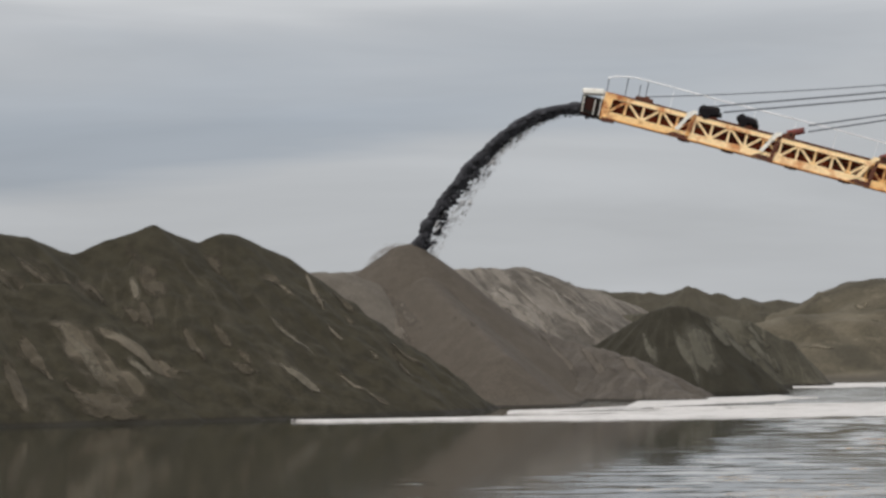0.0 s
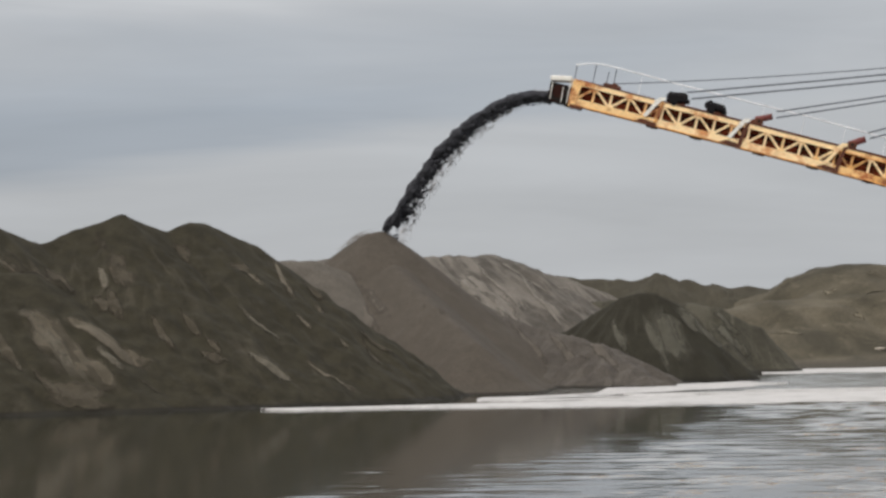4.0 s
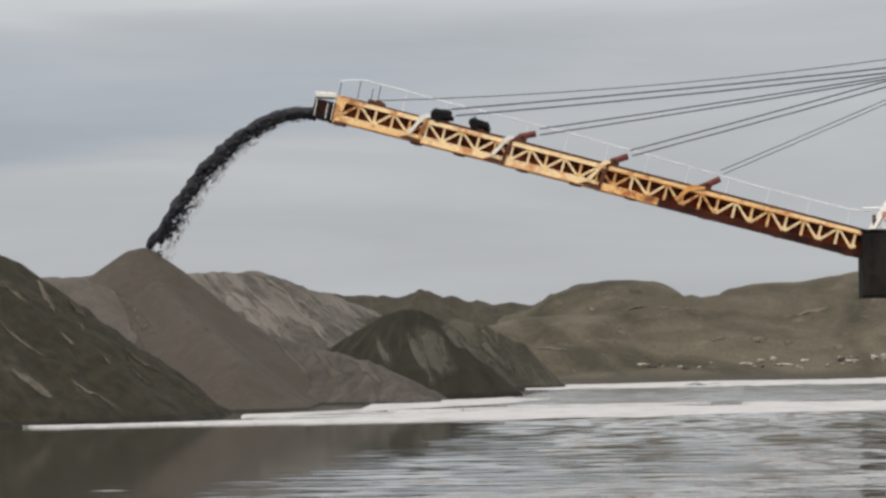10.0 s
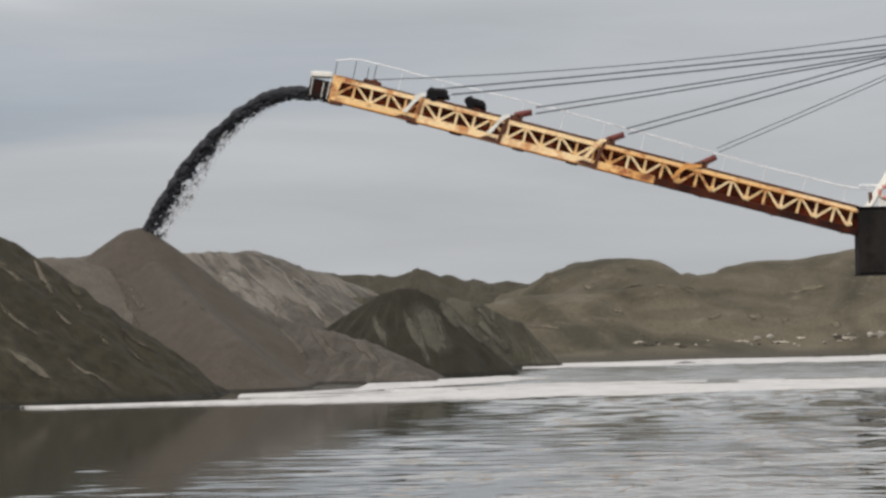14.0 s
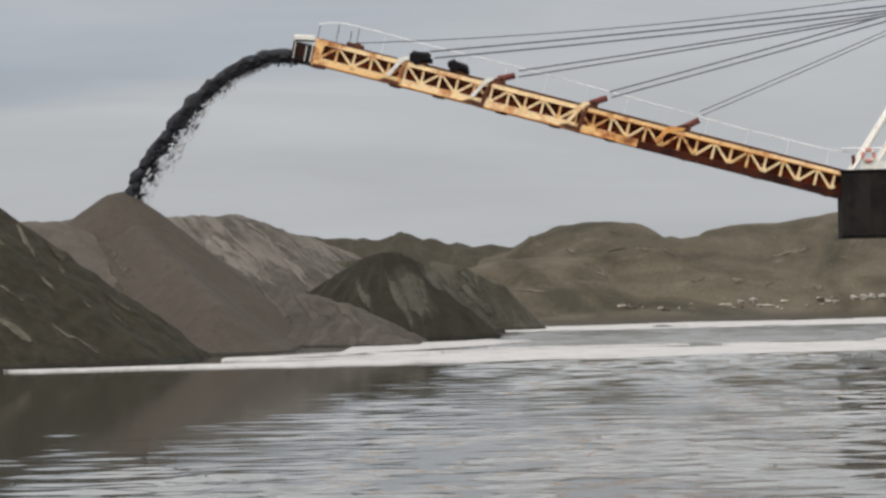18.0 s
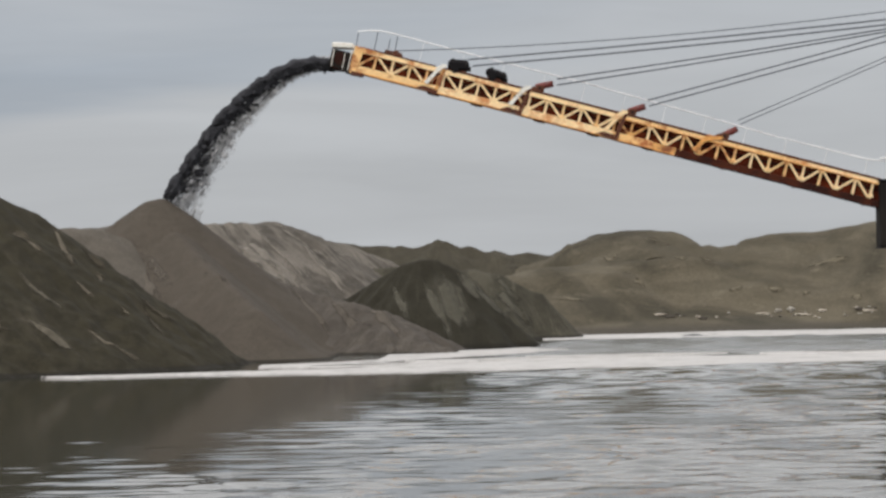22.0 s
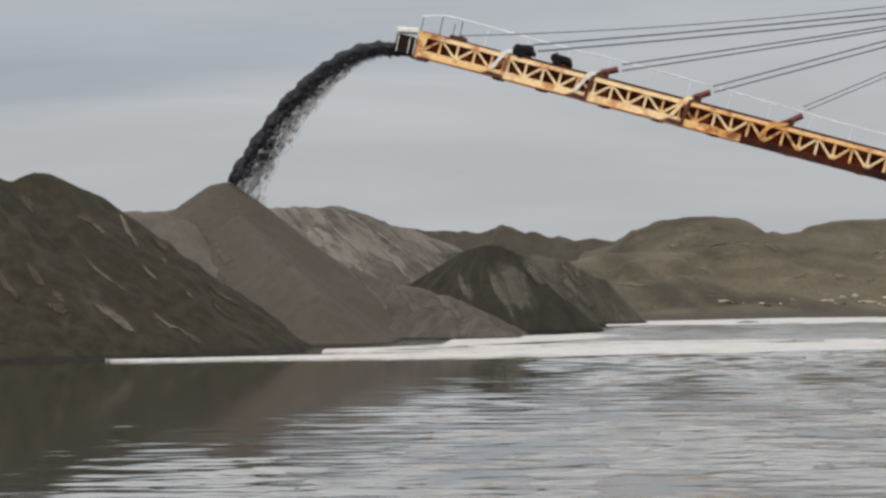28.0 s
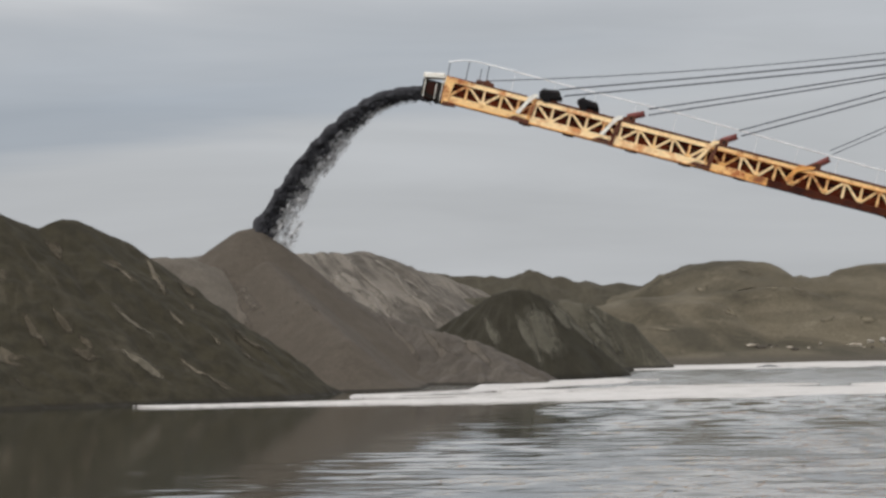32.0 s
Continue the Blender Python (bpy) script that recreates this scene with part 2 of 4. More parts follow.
def water_material():
    m, nt, bsdf = material("rippled_water")
    co = nt.nodes.new("ShaderNodeTexCoord")
    p = co.outputs["Object"]
    chop = noise_tex(nt, scaled(nt, p, (2.2, 3.2, 1)), 1.0, 3.0, 0.55, 0.3)
    bsdf.inputs["Base Color"].default_value = (0.022, 0.022, 0.015, 1)
    # fine wind ripples roughen the open water, the lee of the piles stays smooth
    shelter = nt.nodes.new("ShaderNodeVectorMath")
    shelter.operation = "DOT_PRODUCT"
    shelter.inputs[1].default_value = (1.0, -0.13, 0.0)
    nt.links.new(p, shelter.inputs[0])
    wind = nt.nodes.new("ShaderNodeMapRange")
    wind.interpolation_type = "SMOOTHSTEP"
    wind.inputs["From Min"].default_value, wind.inputs["From Max"].default_value = -17.0, -5.0
    wind.inputs["To Min"].default_value, wind.inputs["To Max"].default_value = 0.055, 0.072
    nt.links.new(shelter.outputs["Value"], wind.inputs["Value"])
    # ruffled by finer ripples under the far beach
    place = nt.nodes.new("ShaderNodeSeparateXYZ")
    nt.links.new(p, place.inputs[0])
    ruffled = nt.nodes.new("ShaderNodeMapRange")
    ruffled.interpolation_type = "SMOOTHSTEP"
    ruffled.inputs["From Min"].default_value, ruffled.inputs["From Max"].default_value = 148.0, 172.0
    ruffled.inputs["To Min"].default_value, ruffled.inputs["To Max"].default_value = 0.0, 0.17
    nt.links.new(place.outputs["Y"], ruffled.inputs["Value"])
    rough = nt.nodes.new("ShaderNodeMath")
    nt.links.new(wind.outputs[0], rough.inputs[0])
    nt.links.new(ruffled.outputs[0], rough.inputs[1])
    nt.links.new(rough.outputs[0], bsdf.inputs["Roughness"])
    bsdf.inputs["IOR"].default_value = 1.333
    bumped(nt, bsdf, chop, 1.0, 0.0018)
    return m


def plain(name, colour, rough=0.6, metal=0.0, wear=(0.1, 0.1, 0.1), amount=0.4, scale=3.0, edge=0.55):
    """Painted or bare surface with worn patches and grime at two scales."""
    m, nt, bsdf = material(name)
    co = nt.nodes.new("ShaderNodeTexCoord")
    p = co.outputs["Object"]
    a = noise_tex(nt, p, scale, 5.0, 0.65)
    b = noise_tex(nt, p, scale * 7, 3.0, 0.6)
    colour_out = mixed(nt, mixed(nt, 1.0, ramp(nt, a, (edge, BLACK), (edge + 0.14, WHITE)), (amount,) * 3, "MULTIPLY"), colour, wear)
    colour_out = mixed(nt, 1.0, colour_out, ramp(nt, b, (0.3, (0.85,) * 3), (0.7, (1.1,) * 3)), "MULTIPLY")
    nt.links.new(colour_out, bsdf.inputs["Base Color"])
    bsdf.inputs["Roughness"].default_value = rough
    bsdf.inputs["Metallic"].default_value = metal
    bumped(nt, bsdf, b, 0.3, 0.01)
    return m


M_LAND = land_material()
M_WATER = water_material()
M_CREAM = plain("cream_yellow_paint", (0.98, 0.73, 0.41), 0.5, 0, (0.58, 0.20, 0.05), 0.85, 0.9, 0.53)
M_ORANGE = plain("rusting_orange_paint", (0.76, 0.40, 0.13), 0.6, 0, (0.22, 0.06, 0.018), 0.92, 1.3, 0.46)
M_FLANGE = plain("rusted_orange_edge", (0.83, 0.40, 0.11), 0.6, 0, (0.36, 0.11, 0.03), 0.85, 1.2, 0.47)
M_WORN = plain("worn_cream_paint", (0.92, 0.62, 0.29), 0.55, 0, (0.42, 0.13, 0.035), 0.9, 1.3, 0.50)
M_STAINED = plain("rust_streaked_cream_paint", (0.93, 0.58, 0.24), 0.55, 0, (0.42, 0.11, 0.025), 0.92, 1.6, 0.44)
M_RUST = plain("dark_rust", (0.115, 0.034, 0.014), 0.8, 0, (0.05, 0.02, 0.012), 0.7, 1.5, 0.5)
M_GUARD = plain("red_brown_sheet", (0.15, 0.026, 0.009), 0.9, 0, (0.042, 0.009, 0.005), 0.8, 0.8, 0.48)
M_DEEP = plain("deep_orange_rust", (0.072, 0.019, 0.009), 0.8, 0, (0.024, 0.009, 0.007), 0.85, 0.9, 0.42)
M_BELT = plain("dark_rubber", (0.030, 0.011, 0.008), 0.9, 0, (0.055, 0.018, 0.010), 0.6, 1.2, 0.5)
M_BLACK = plain("black_housing", (0.009, 0.008, 0.009), 0.8, 0, (0.06, 0.05, 0.045), 0.5, 3.0, 0.55)
M_SHEET = plain("dark_grey_sheet_metal", (0.014, 0.012, 0.011), 0.85, 0, (0.028, 0.024, 0.021), 0.7, 0.6, 0.45)
for dull in (M_BLACK, M_SHEET, M_GUARD, M_BELT, M_DEEP):
    dull.node_tree.nodes["Principled BSDF"].inputs["Specular IOR Level"].default_value = 0.15
M_REDBROWN = plain("red_brown_paint", (0.17, 0.028, 0.022), 0.6, 0, (0.06, 0.02, 0.015), 0.6, 3.0, 0.5)
M_WHITE = plain("white_paint", (0.82, 0.79, 0.72), 0.5, 0, (0.55, 0.42, 0.30), 0.6, 1.2, 0.55)
M_RAIL = plain("pale_galvanised_rail", (0.88, 0.88, 0.88), 0.5, 0.0, (0.6, 0.6, 0.6), 0.4, 2.0)
M_STEEL = plain("greyed_wire_rope", (0.13, 0.14, 0.16), 0.6, 0.2, (0.08, 0.08, 0.09), 0.5, 2.0)
M_RING_RED = plain("faded_orange_red", (0.60, 0.24, 0.19), 0.55, 0, (0.45, 0.20, 0.16), 0.5, 5.0)
M_STREAM = plain("falling_wet_gravel", (0.036, 0.036, 0.042), 0.95, 0, (0.020, 0.020, 0.024), 0.7, 3.0, 0.45)
M_SPRAY = plain("falling_fine_gravel", (0.58, 0.58, 0.59), 0.9, 0, (0.24, 0.24, 0.25), 0.7, 3.0, 0.45)
M_VEIL = plain("falling_grey_grit", (0.30, 0.30, 0.31), 0.95, 0, (0.12, 0.12, 0.13), 0.7, 3.0, 0.45)
M_GRIT = plain("brown_grit", (0.13, 0.10, 0.08), 0.95, 0, (0.10, 0.08, 0.06), 0.7, 3.0, 0.45)
# pale colour stands in for bright sky reflected by the ripples
M_SKY_GLEAM = plain("painted_sky_gleam", (0.47, 0.45, 0.435), 0.85, 0, (0.33, 0.315, 0.30), 0.8, 0.5, 0.50)
M_STONE = plain("pale_stone", (0.35, 0.325, 0.28), 0.9, 0, (0.25, 0.22, 0.19), 0.7, 3.0, 0.5)
M_DRIFTWOOD = plain("bleached_driftwood", (0.46, 0.41, 0.34), 0.85, 0, (0.2, 0.16, 0.12), 0.7, 2.5, 0.5)
M_WETWOOD = plain("dark_wet_wood", (0.050, 0.040, 0.030), 0.8, 0, (0.09, 0.075, 0.06), 0.6, 3.0, 0.5)
M_PONTOON = plain("weathered_hull_paint", (0.10, 0.075, 0.06), 0.7, 0, (0.16, 0.07, 0.03), 0.7, 0.8, 0.5)


# ---- building blocks ----
def part(name, bm, mat, parent=None, label="", smooth=False, m=None):
    """Links a bmesh as one mesh object, under parent where one is given."""
    me = bpy.data.meshes.new(name)
    bm.to_mesh(me)
    bm.free()
    me.materials.append(mat)
    if smooth:
        me.shade_smooth()
    ob = new(name, me)
    if parent:
        ob.parent = parent
    if m is not None:
        ob.matrix_basis = m
    return tagged(ob, label)


def shared(name, ob, parent, m):
    """Another object on the same mesh."""
    o = new(name, ob.data)
    o.parent = parent
    o.matrix_basis = m
    return o


def empty(name, m, label, category, group="", kind=""):
    e = new(name)
    e.empty_display_size = 0.3
    e.matrix_basis = m
    return tagged(e, label, category, group, kind)


def block(bm, x0, x1, y0, y1, z0, z1, bevel=0.0):
    made = bmesh.ops.create_cube(bm, size=1.0, matrix=Matrix.Translation(((x0 + x1) / 2, (y0 + y1) / 2, (z0 + z1) / 2))
                                 @ Matrix.Diagonal((x1 - x0, y1 - y0, z1 - z0, 1)))
    if bevel:
        edges = {e for v in made["verts"] for e in v.link_edges}
        bmesh.ops.bevel(bm, geom=list(edges), offset=bevel, segments=1, affect="EDGES")
    return bm


def between(a, b):
    """Pose at the middle of a and b with z along the line."""
    a, b = Vector(a), Vector(b)
    return Matrix.Translation((a + b) / 2) @ (b - a).to_track_quat("Z", "Y").to_matrix().to_4x4(), (b - a).length


def bar(bm, a, b, w, d):
    """A flat bar from a to b: w in the plane of the truss (x, z), d across it (y)."""
    a, b = Vector(a), Vector(b)
    along = (b - a).normalized()
    side = along.cross(Vector((0, 1, 0))).normalized() * (w / 2)
    deep = Vector((0, d / 2, 0))
    vs = [bm.verts.new(p + s * side + q * deep) for p in (a, b) for s, q in ((-1, -1), (1, -1), (1, 1), (-1, 1))]
    for f in ((3, 2, 1, 0), (4, 5, 6, 7), (0, 1, 5, 4), (1, 2, 6, 5), (2, 3, 7, 6), (3, 0, 4, 7)):
        bm.faces.new([vs[i] for i in f])
    return bm


def rod(bm, a, b, r, segments=8, r2=None):
    m, length = between(a, b)
    bmesh.ops.create_cone(bm, cap_ends=True, segments=segments, radius1=r, radius2=r if r2 is None else r2, depth=length, matrix=m)
    return bm


def tube(bm, pts, r, segments=6):
    """One continuous round tube along points."""
    rings = []
    for k, p in enumerate(pts):
        along = (pts[min(k + 1, len(pts) - 1)] - pts[max(k - 1, 0)]).normalized()
        side = along.cross(Vector((0, 1, 0))).normalized()
        deep = along.cross(side)
        rings.append([bm.verts.new(p + r * (math.cos(a) * side + math.sin(a) * deep)) for a in [2 * math.pi * j / segments for j in range(segments)]])
    for a, b in zip(rings, rings[1:]):
        for j in range(segments):
            bm.faces.new((a[j], b[j], b[(j + 1) % segments], a[(j + 1) % segments]))
    bm.faces.new(rings[0])
    bm.faces.new(rings[-1][::-1])
    bmesh.ops.recalc_face_normals(bm, faces=bm.faces[:])
    return bm


def plate(bm, outline, y0, y1):
    """A flat plate with an outline in x, z, from y0 to y1."""
    front = [bm.verts.new((x, y0, z)) for x, z in outline]
    back = [bm.verts.new((x, y1, z)) for x, z in outline]
    bm.faces.new(front)
    bm.faces.new(back[::-1])
    for i in range(len(outline)):
        j = (i + 1) % len(outline)
        bm.faces.new((front[j], front[i], back[i], back[j]))
    bmesh.ops.recalc_face_normals(bm, faces=bm.faces[:])
    return bm


# ---- fields of heights ----
def lattice(ix, iy, seed):
    h = np.sin(ix * 127.1 + iy * 311.7 + seed * 74.7) * 43758.5453
    return h - np.floor(h)


def value_noise(x, y, seed=0):
    ix, iy = np.floor(x), np.floor(y)
    fx, fy = x - ix, y - iy
    fx, fy = fx * fx * fx * (fx * (fx * 6 - 15) + 10), fy * fy * fy * (fy * (fy * 6 - 15) + 10)
    a, b = lattice(ix, iy, seed), lattice(ix + 1, iy, seed)
    c, d = lattice(ix, iy + 1, seed), lattice(ix + 1, iy + 1, seed)
    return (a + (b - a) * fx) + ((c + (d - c) * fx) - (a + (b - a) * fx)) * fy - 0.5


def fractal(x, y, seed=0, octaves=4):
    total, size = 0, 1.0
    for k in range(octaves):
        total = total + value_noise(x * 2 ** k, y * 2 ** k, seed + k) * size
        size *= 0.5
    return total


def heap_height(X, Y, crests, slope, rounding):
    """Heights of loose material at rest under crest lines; also the way along the crest and down the slope."""
    best = np.full(X.shape, -99.0)
    along, down = np.zeros(X.shape), np.zeros(X.shape)
    run = 0.0
    for crest in crests:
        for (ax, ay, az), (bx, by, bz) in zip(crest, crest[1:]):
            dx, dy = bx - ax, by - ay
            length = math.hypot(dx, dy)
            t = np.clip(((X - ax) * dx + (Y - ay) * dy) / length ** 2, 0, 1)
            px, py = X - (ax + t * dx), Y - (ay + t * dy)
            dist = np.hypot(px, py)
            z = az + t * (bz - az) - slope * (np.sqrt(dist ** 2 + rounding ** 2) - rounding)
            turn = np.arctan2(px * dx + py * dy, np.abs(px * dy - py * dx) + 1e-6)
            better = z > best
            best = np.where(better, z, best)
            along = np.where(better, run + t * length + 6 * turn, along)
            down = np.where(better, dist, down)
            run += length
        run += 20
    return best, along, down


def sheet(name, X, Y, Z, mat, keep=None, uv=None):
    """A mesh over a grid of places; keep: which vertices matter."""
    ny, nx = X.shape
    verts = np.stack([X, Y, Z], -1).reshape(-1, 3)
    idx = np.arange(nx * ny).reshape(ny, nx)
    quads = np.stack([idx[:-1, :-1], idx[:-1, 1:], idx[1:, 1:], idx[1:, :-1]], -1).reshape(-1, 4)
    if keep is not None:
        quads = quads[keep.reshape(-1)[quads].any(1)]
        used = np.unique(quads)
        remap = np.zeros(nx * ny, int)
        remap[used] = np.arange(len(used))
        verts, quads = verts[used], remap[quads]
        uv = None if uv is None else [a.reshape(-1)[used] for a in uv]
    me = bpy.data.meshes.new(name)
    me.from_pydata(verts.tolist(), [], quads.tolist())
    if uv is not None:
        layer = me.uv_layers.new(name="fall")
        flat = quads.reshape(-1)
        layer.data.foreach_set("uv", np.stack([uv[0].reshape(-1)[flat], uv[1].reshape(-1)[flat]], -1).reshape(-1).astype(np.float32))
    me.materials.append(mat)
    me.shade_smooth()
    me.update()
    return new(name, me)


def heap(name, label, mat, crests, slope, bounds, step=0.2, rounding=0.35, gully=0.25, rough=0.10, crag=0.0, toe=1.3, floor=-0.6, seed=0, category="gravel pile"):
    """A pile of loose gravel under crest lines. Returns it and its field of heights."""
    def heights(X, Y):
        wx = X + 0.25 * fractal(X * 0.35, Y * 0.35, seed + 40, 3)
        wy = Y + 0.25 * fractal(X * 0.35, Y * 0.35, seed + 50, 3)
        Z, along, down = heap_height(wx, wy, crests, slope, rounding)
        grow = np.clip(down / 3.0, 0.15, 1.0)
        Z = Z + gully * grow * (fractal(along * 0.55, down * 0.12, seed, 3) + 0.8 * fractal(along * 0.22, down * 0.2, seed + 31, 3))
        Z = Z + rough * np.clip(down / 2.5, 0.25, 1) * fractal(X * 1.4, Y * 1.4, seed + 9, 4) + crag * fractal(X * 0.8, Y * 0.8, seed + 21, 4) * np.clip(1.3 - down / 2.5, 0, 1)
        # the foot runs out flatter
        return np.where(Z < toe, toe - (toe - Z) * 0.62, Z), along, down

    x0, x1, y0, y1 = bounds
    X, Y = np.meshgrid(np.arange(x0, x1, step), np.arange(y0, y1, step))
    Z, along, down = heights(X, Y)
    ob = sheet(name, X, Y, Z, mat, Z > floor, (along, down))
    return tagged(ob, label, category, "gravel piles"), lambda X, Y: heights(X, Y)[0]


def used_places(keep):
    """Which grid places belong to a face that is kept."""
    face = keep[:-1, :-1] | keep[:-1, 1:] | keep[1:, 1:] | keep[1:, :-1]
    out = np.zeros(keep.shape, bool)
    for dy in (0, 1):
        for dx in (0, 1):
            out[dy:dy + face.shape[0], dx:dx + face.shape[1]] |= face
    return out


def slide(name, parent, heights, start, end, width, mat, label, seed, ragged=2.0):
    """A thin tongue of loose material that has slipped down a slope between two places, thickest along its middle."""
    (x0, y0), (x1, y1) = start, end
    length = math.hypot(x1 - x0, y1 - y0)
    fx, fy = (x1 - x0) / length, (y1 - y0) / length
    # the thin rim spreads beyond the thick part
    length, width = length * 1.25, width * 1.5
    U, V = np.meshgrid(np.linspace(-0.85, 0.85, 84) * length, np.linspace(-1.1, 1.1, 52) * width)
    X, Y = (x0 + x1) / 2 + U * fx - V * fy, (y0 + y1) / 2 + U * fy + V * fx
    u, v = U / (length / 2), V / (width / 2)
    taper = 1 + 0.30 * u
    fine = 2.6 / max(width, 0.6)
    m = (0.85 if width > 1.0 else 1.1) - np.abs(u) ** 1.6 - np.abs(v / taper) ** 2 + (1.1 if width > 1.0 else 0.6) * fractal(X * 0.9, Y * 0.9, seed, 4) + ragged * 0.9 * fractal(V * fine, U * 0.22, seed + 5, 4)
    ob = sheet(name, X, Y, heights(X, Y) + 0.05, mat, m > 0.0, (V, U))
    ob.data.attributes.new("cover", "FLOAT", "POINT").data.foreach_set("value", np.clip(m[used_places(m > 0.0)] * 0.9, 0, 1).astype(np.float32))
    ob.parent = parent
    return tagged(ob, label)


# ---- ground and water ----
def land_height(X, Y):
    # shoreline, from the near bank on one side to the far beach
    shore = np.interp(X, (-90, -30, -24, -18, -9.5, -4.5, -1.5, 2.5, 6.0, 16, 25.5, 60, 120),
                      (132, 146, 149, 156, 168, 186, 199, 208, 209.5, 211.8, 213.6, 219, 226))
    inland = Y - shore + 0.7 * fractal(X * 0.2, Y * 0.2, 3, 3)
    Z = np.where(inland < 0, inland * 0.10, np.minimum(inland * 0.16, 1.1 + inland * 0.012))
    dunes, _, below = heap_height(X + 0.6 * fractal(X * 0.12, Y * 0.12, 5, 3), Y, (
        ((-40, 236, 5.6), (-9.2, 235, 4.6), (-2.3, 233, 4.4), (8.0, 234, 4.5)),
        ((-1.0, 220, 3.0), (2.5, 220, 3.7), (5.0, 221, 4.1), (8.2, 223, 4.5), (9.6, 227, 5.4)),
        ((8.3, 229, 5.2), (8.7, 229, 5.55), (9.3, 229, 6.36), (10.65, 229, 6.57), (12.0, 229, 6.60), (13.3, 229, 6.50), (14.84, 229, 5.96), (16.16, 229, 5.33)),
        ((16.3, 233, 5.3), (17.8, 233, 5.5), (19.1, 233, 5.32)),
        ((18.9, 229, 5.3), (19.5, 229, 5.75), (20.2, 229, 6.14), (22.5, 229, 6.25), (24.4, 229, 6.41), (27.4, 229, 6.93), (33, 231, 7.4), (48, 232, 7.0), (80, 232, 7.5))),
        0.52, 1.5)
    # lower lips and spurs on the face
    lips, _, beside = heap_height(X + 1.2 * fractal(X * 0.2, Y * 0.2, 6, 3), Y, (
        ((8.2, 221.8, 3.9), (9.5, 222.5, 4.5), (12.3, 223.0, 4.75), (15.3, 223.0, 4.7), (17.2, 223.5, 4.3)),
        ((9.4, 226.0, 5.6), (9.0, 222.6, 4.2), (10.6, 219.6, 2.6)),
        ((20.0, 220.5, 2.3), (23.0, 223.0, 4.0), (26.5, 226.0, 5.5), (31, 227, 6.0)),
        ((15.5, 219.0, 2.0), (18.5, 221.0, 3.0), (20.5, 224.5, 4.4))), 0.78, 0.25)
    dunes = np.maximum(dunes, lips)
    below = np.minimum(below, beside)
    lumps = 2.3 * (0.18 - np.abs(fractal(X * 0.13, Y * 0.13, 11, 3))) * np.clip(below / 4, 0.05, 1) + 0.5 * np.clip(below / 3, 0.25, 1) * fractal(X * 0.6, Y * 0.6, 17, 4)
    dunes = dunes + lumps * np.clip((inland - 3) / 8, 0, 1)
    back = np.where(Y > 232, -0.02 * (Y - 232), 0)
    return np.maximum(Z + back + 0.06 * fractal(X * 1.5, Y * 1.5, 2, 3), dunes)


gx, gy = np.meshgrid(np.arange(-75, 85, 0.5), np.arange(125, 262, 0.5))
land = sheet("ground", gx, gy, land_height(gx, gy), M_LAND, land_height(gx, gy) > -2.2)
tagged(land, "sandy brown river bank with low bare dunes and a beach", "ground", "", "structure")

bed = bmesh.new()
bmesh.ops.create_grid(bed, x_segments=24, y_segments=24, size=2400)
tagged(part("riverbed", bed, M_LAND, m=pose(0, 0, -2.5)), "flat silty bed under the water", "ground", "", "structure")

# water with real ripples where it lies open, calmer in the lee of the big pile
def spaced(coarse_a, dense, coarse_b):
    return np.concatenate([np.array(coarse_a, float), dense, np.array(coarse_b, float)])


wx = spaced((-2300, -900, -300, -120, -60), np.arange(-44, 44.1, 0.22), (60, 120, 300, 900, 2300))
steps = [42.0]
while steps[-1] < 222:
    steps.append(steps[-1] + 0.11 + max(0.0, steps[-1] - 70) * 0.0017)
wy = spaced((-2300, -900, -300, -60, 0, 25), np.array(steps), (260, 400, 900, 2300))
WX, WY = np.meshgrid(wx, wy)
edge = np.interp(WY, (60, 91, 100, 116, 137, 160, 190), (-11.2, -8.4, -6.6, -4.6, -3.6, -2.6, 1.0))
lee = np.clip((WX - edge - 0.8 + 2.0 * fractal(WX * 0.12, WY * 0.05, 60, 3)) / 6, 0, 1)
lee = np.maximum(lee, np.clip((84 - WY + 12 * fractal(WX * 0.25, WY * 0.06, 63, 3)) / 10, 0, 0.09))
# cat's paws of wind in the calm water
lee = np.maximum(lee, np.clip(2.4 * fractal(WX * 0.60, WY * 0.30, 66, 3) - 0.25, 0, 0.32) * np.clip((97 - WY) / 8, 0, 1) * np.clip((WX + 12.5) / 3, 0, 1))
lee = np.where(np.abs(WX) < 50, 0.02 + 0.98 * lee * lee * (3 - 2 * lee), 0)
gust = np.clip(0.95 + 0.8 * fractal(WX * 0.11, WY * 0.03, 70, 3), 0.3, 2)
# wind chop: many short crested waves that run across the view
spread = np.random.RandomState(4)
cell = np.gradient(wy)[:, None] + 0 * WX
ripple = np.zeros(WX.shape)
for k in range(44):
    length = 0.65 * math.exp(spread.uniform(0, 1) * math.log(5.5))
    heading, phase = spread.normal(-0.10, 0.60), spread.uniform(0, 2 * math.pi)
    kx, ky = 2 * math.pi / length * math.sin(heading), 2 * math.pi / length * math.cos(heading)
    drawn = np.clip((length / cell - 2.5) / 2.5, 0, 1)
    ripple += drawn * 0.0070 * length / (2 * math.pi) * np.sin(kx * WX + ky * WY + phase)
ripple *= np.clip(0.9 + 1.7 * fractal(WX * 0.55, WY * 0.22, 75, 3), 0.1, 2.2) * np.interp(WY, (60, 90, 120, 160, 175), (1.7, 1.3, 1, 1.6, 3.0))
inside = np.clip((WY - 42) / 4, 0, 1) * np.clip((222 - WY) / 4, 0, 1) * np.clip((44 - np.abs(WX)) / 3, 0, 1)
water = sheet("water", WX, WY, ripple * lee * gust * inside, M_WATER)
tagged(water, "grey-brown rippled water reflecting the overcast sky", "water", "", "structure")


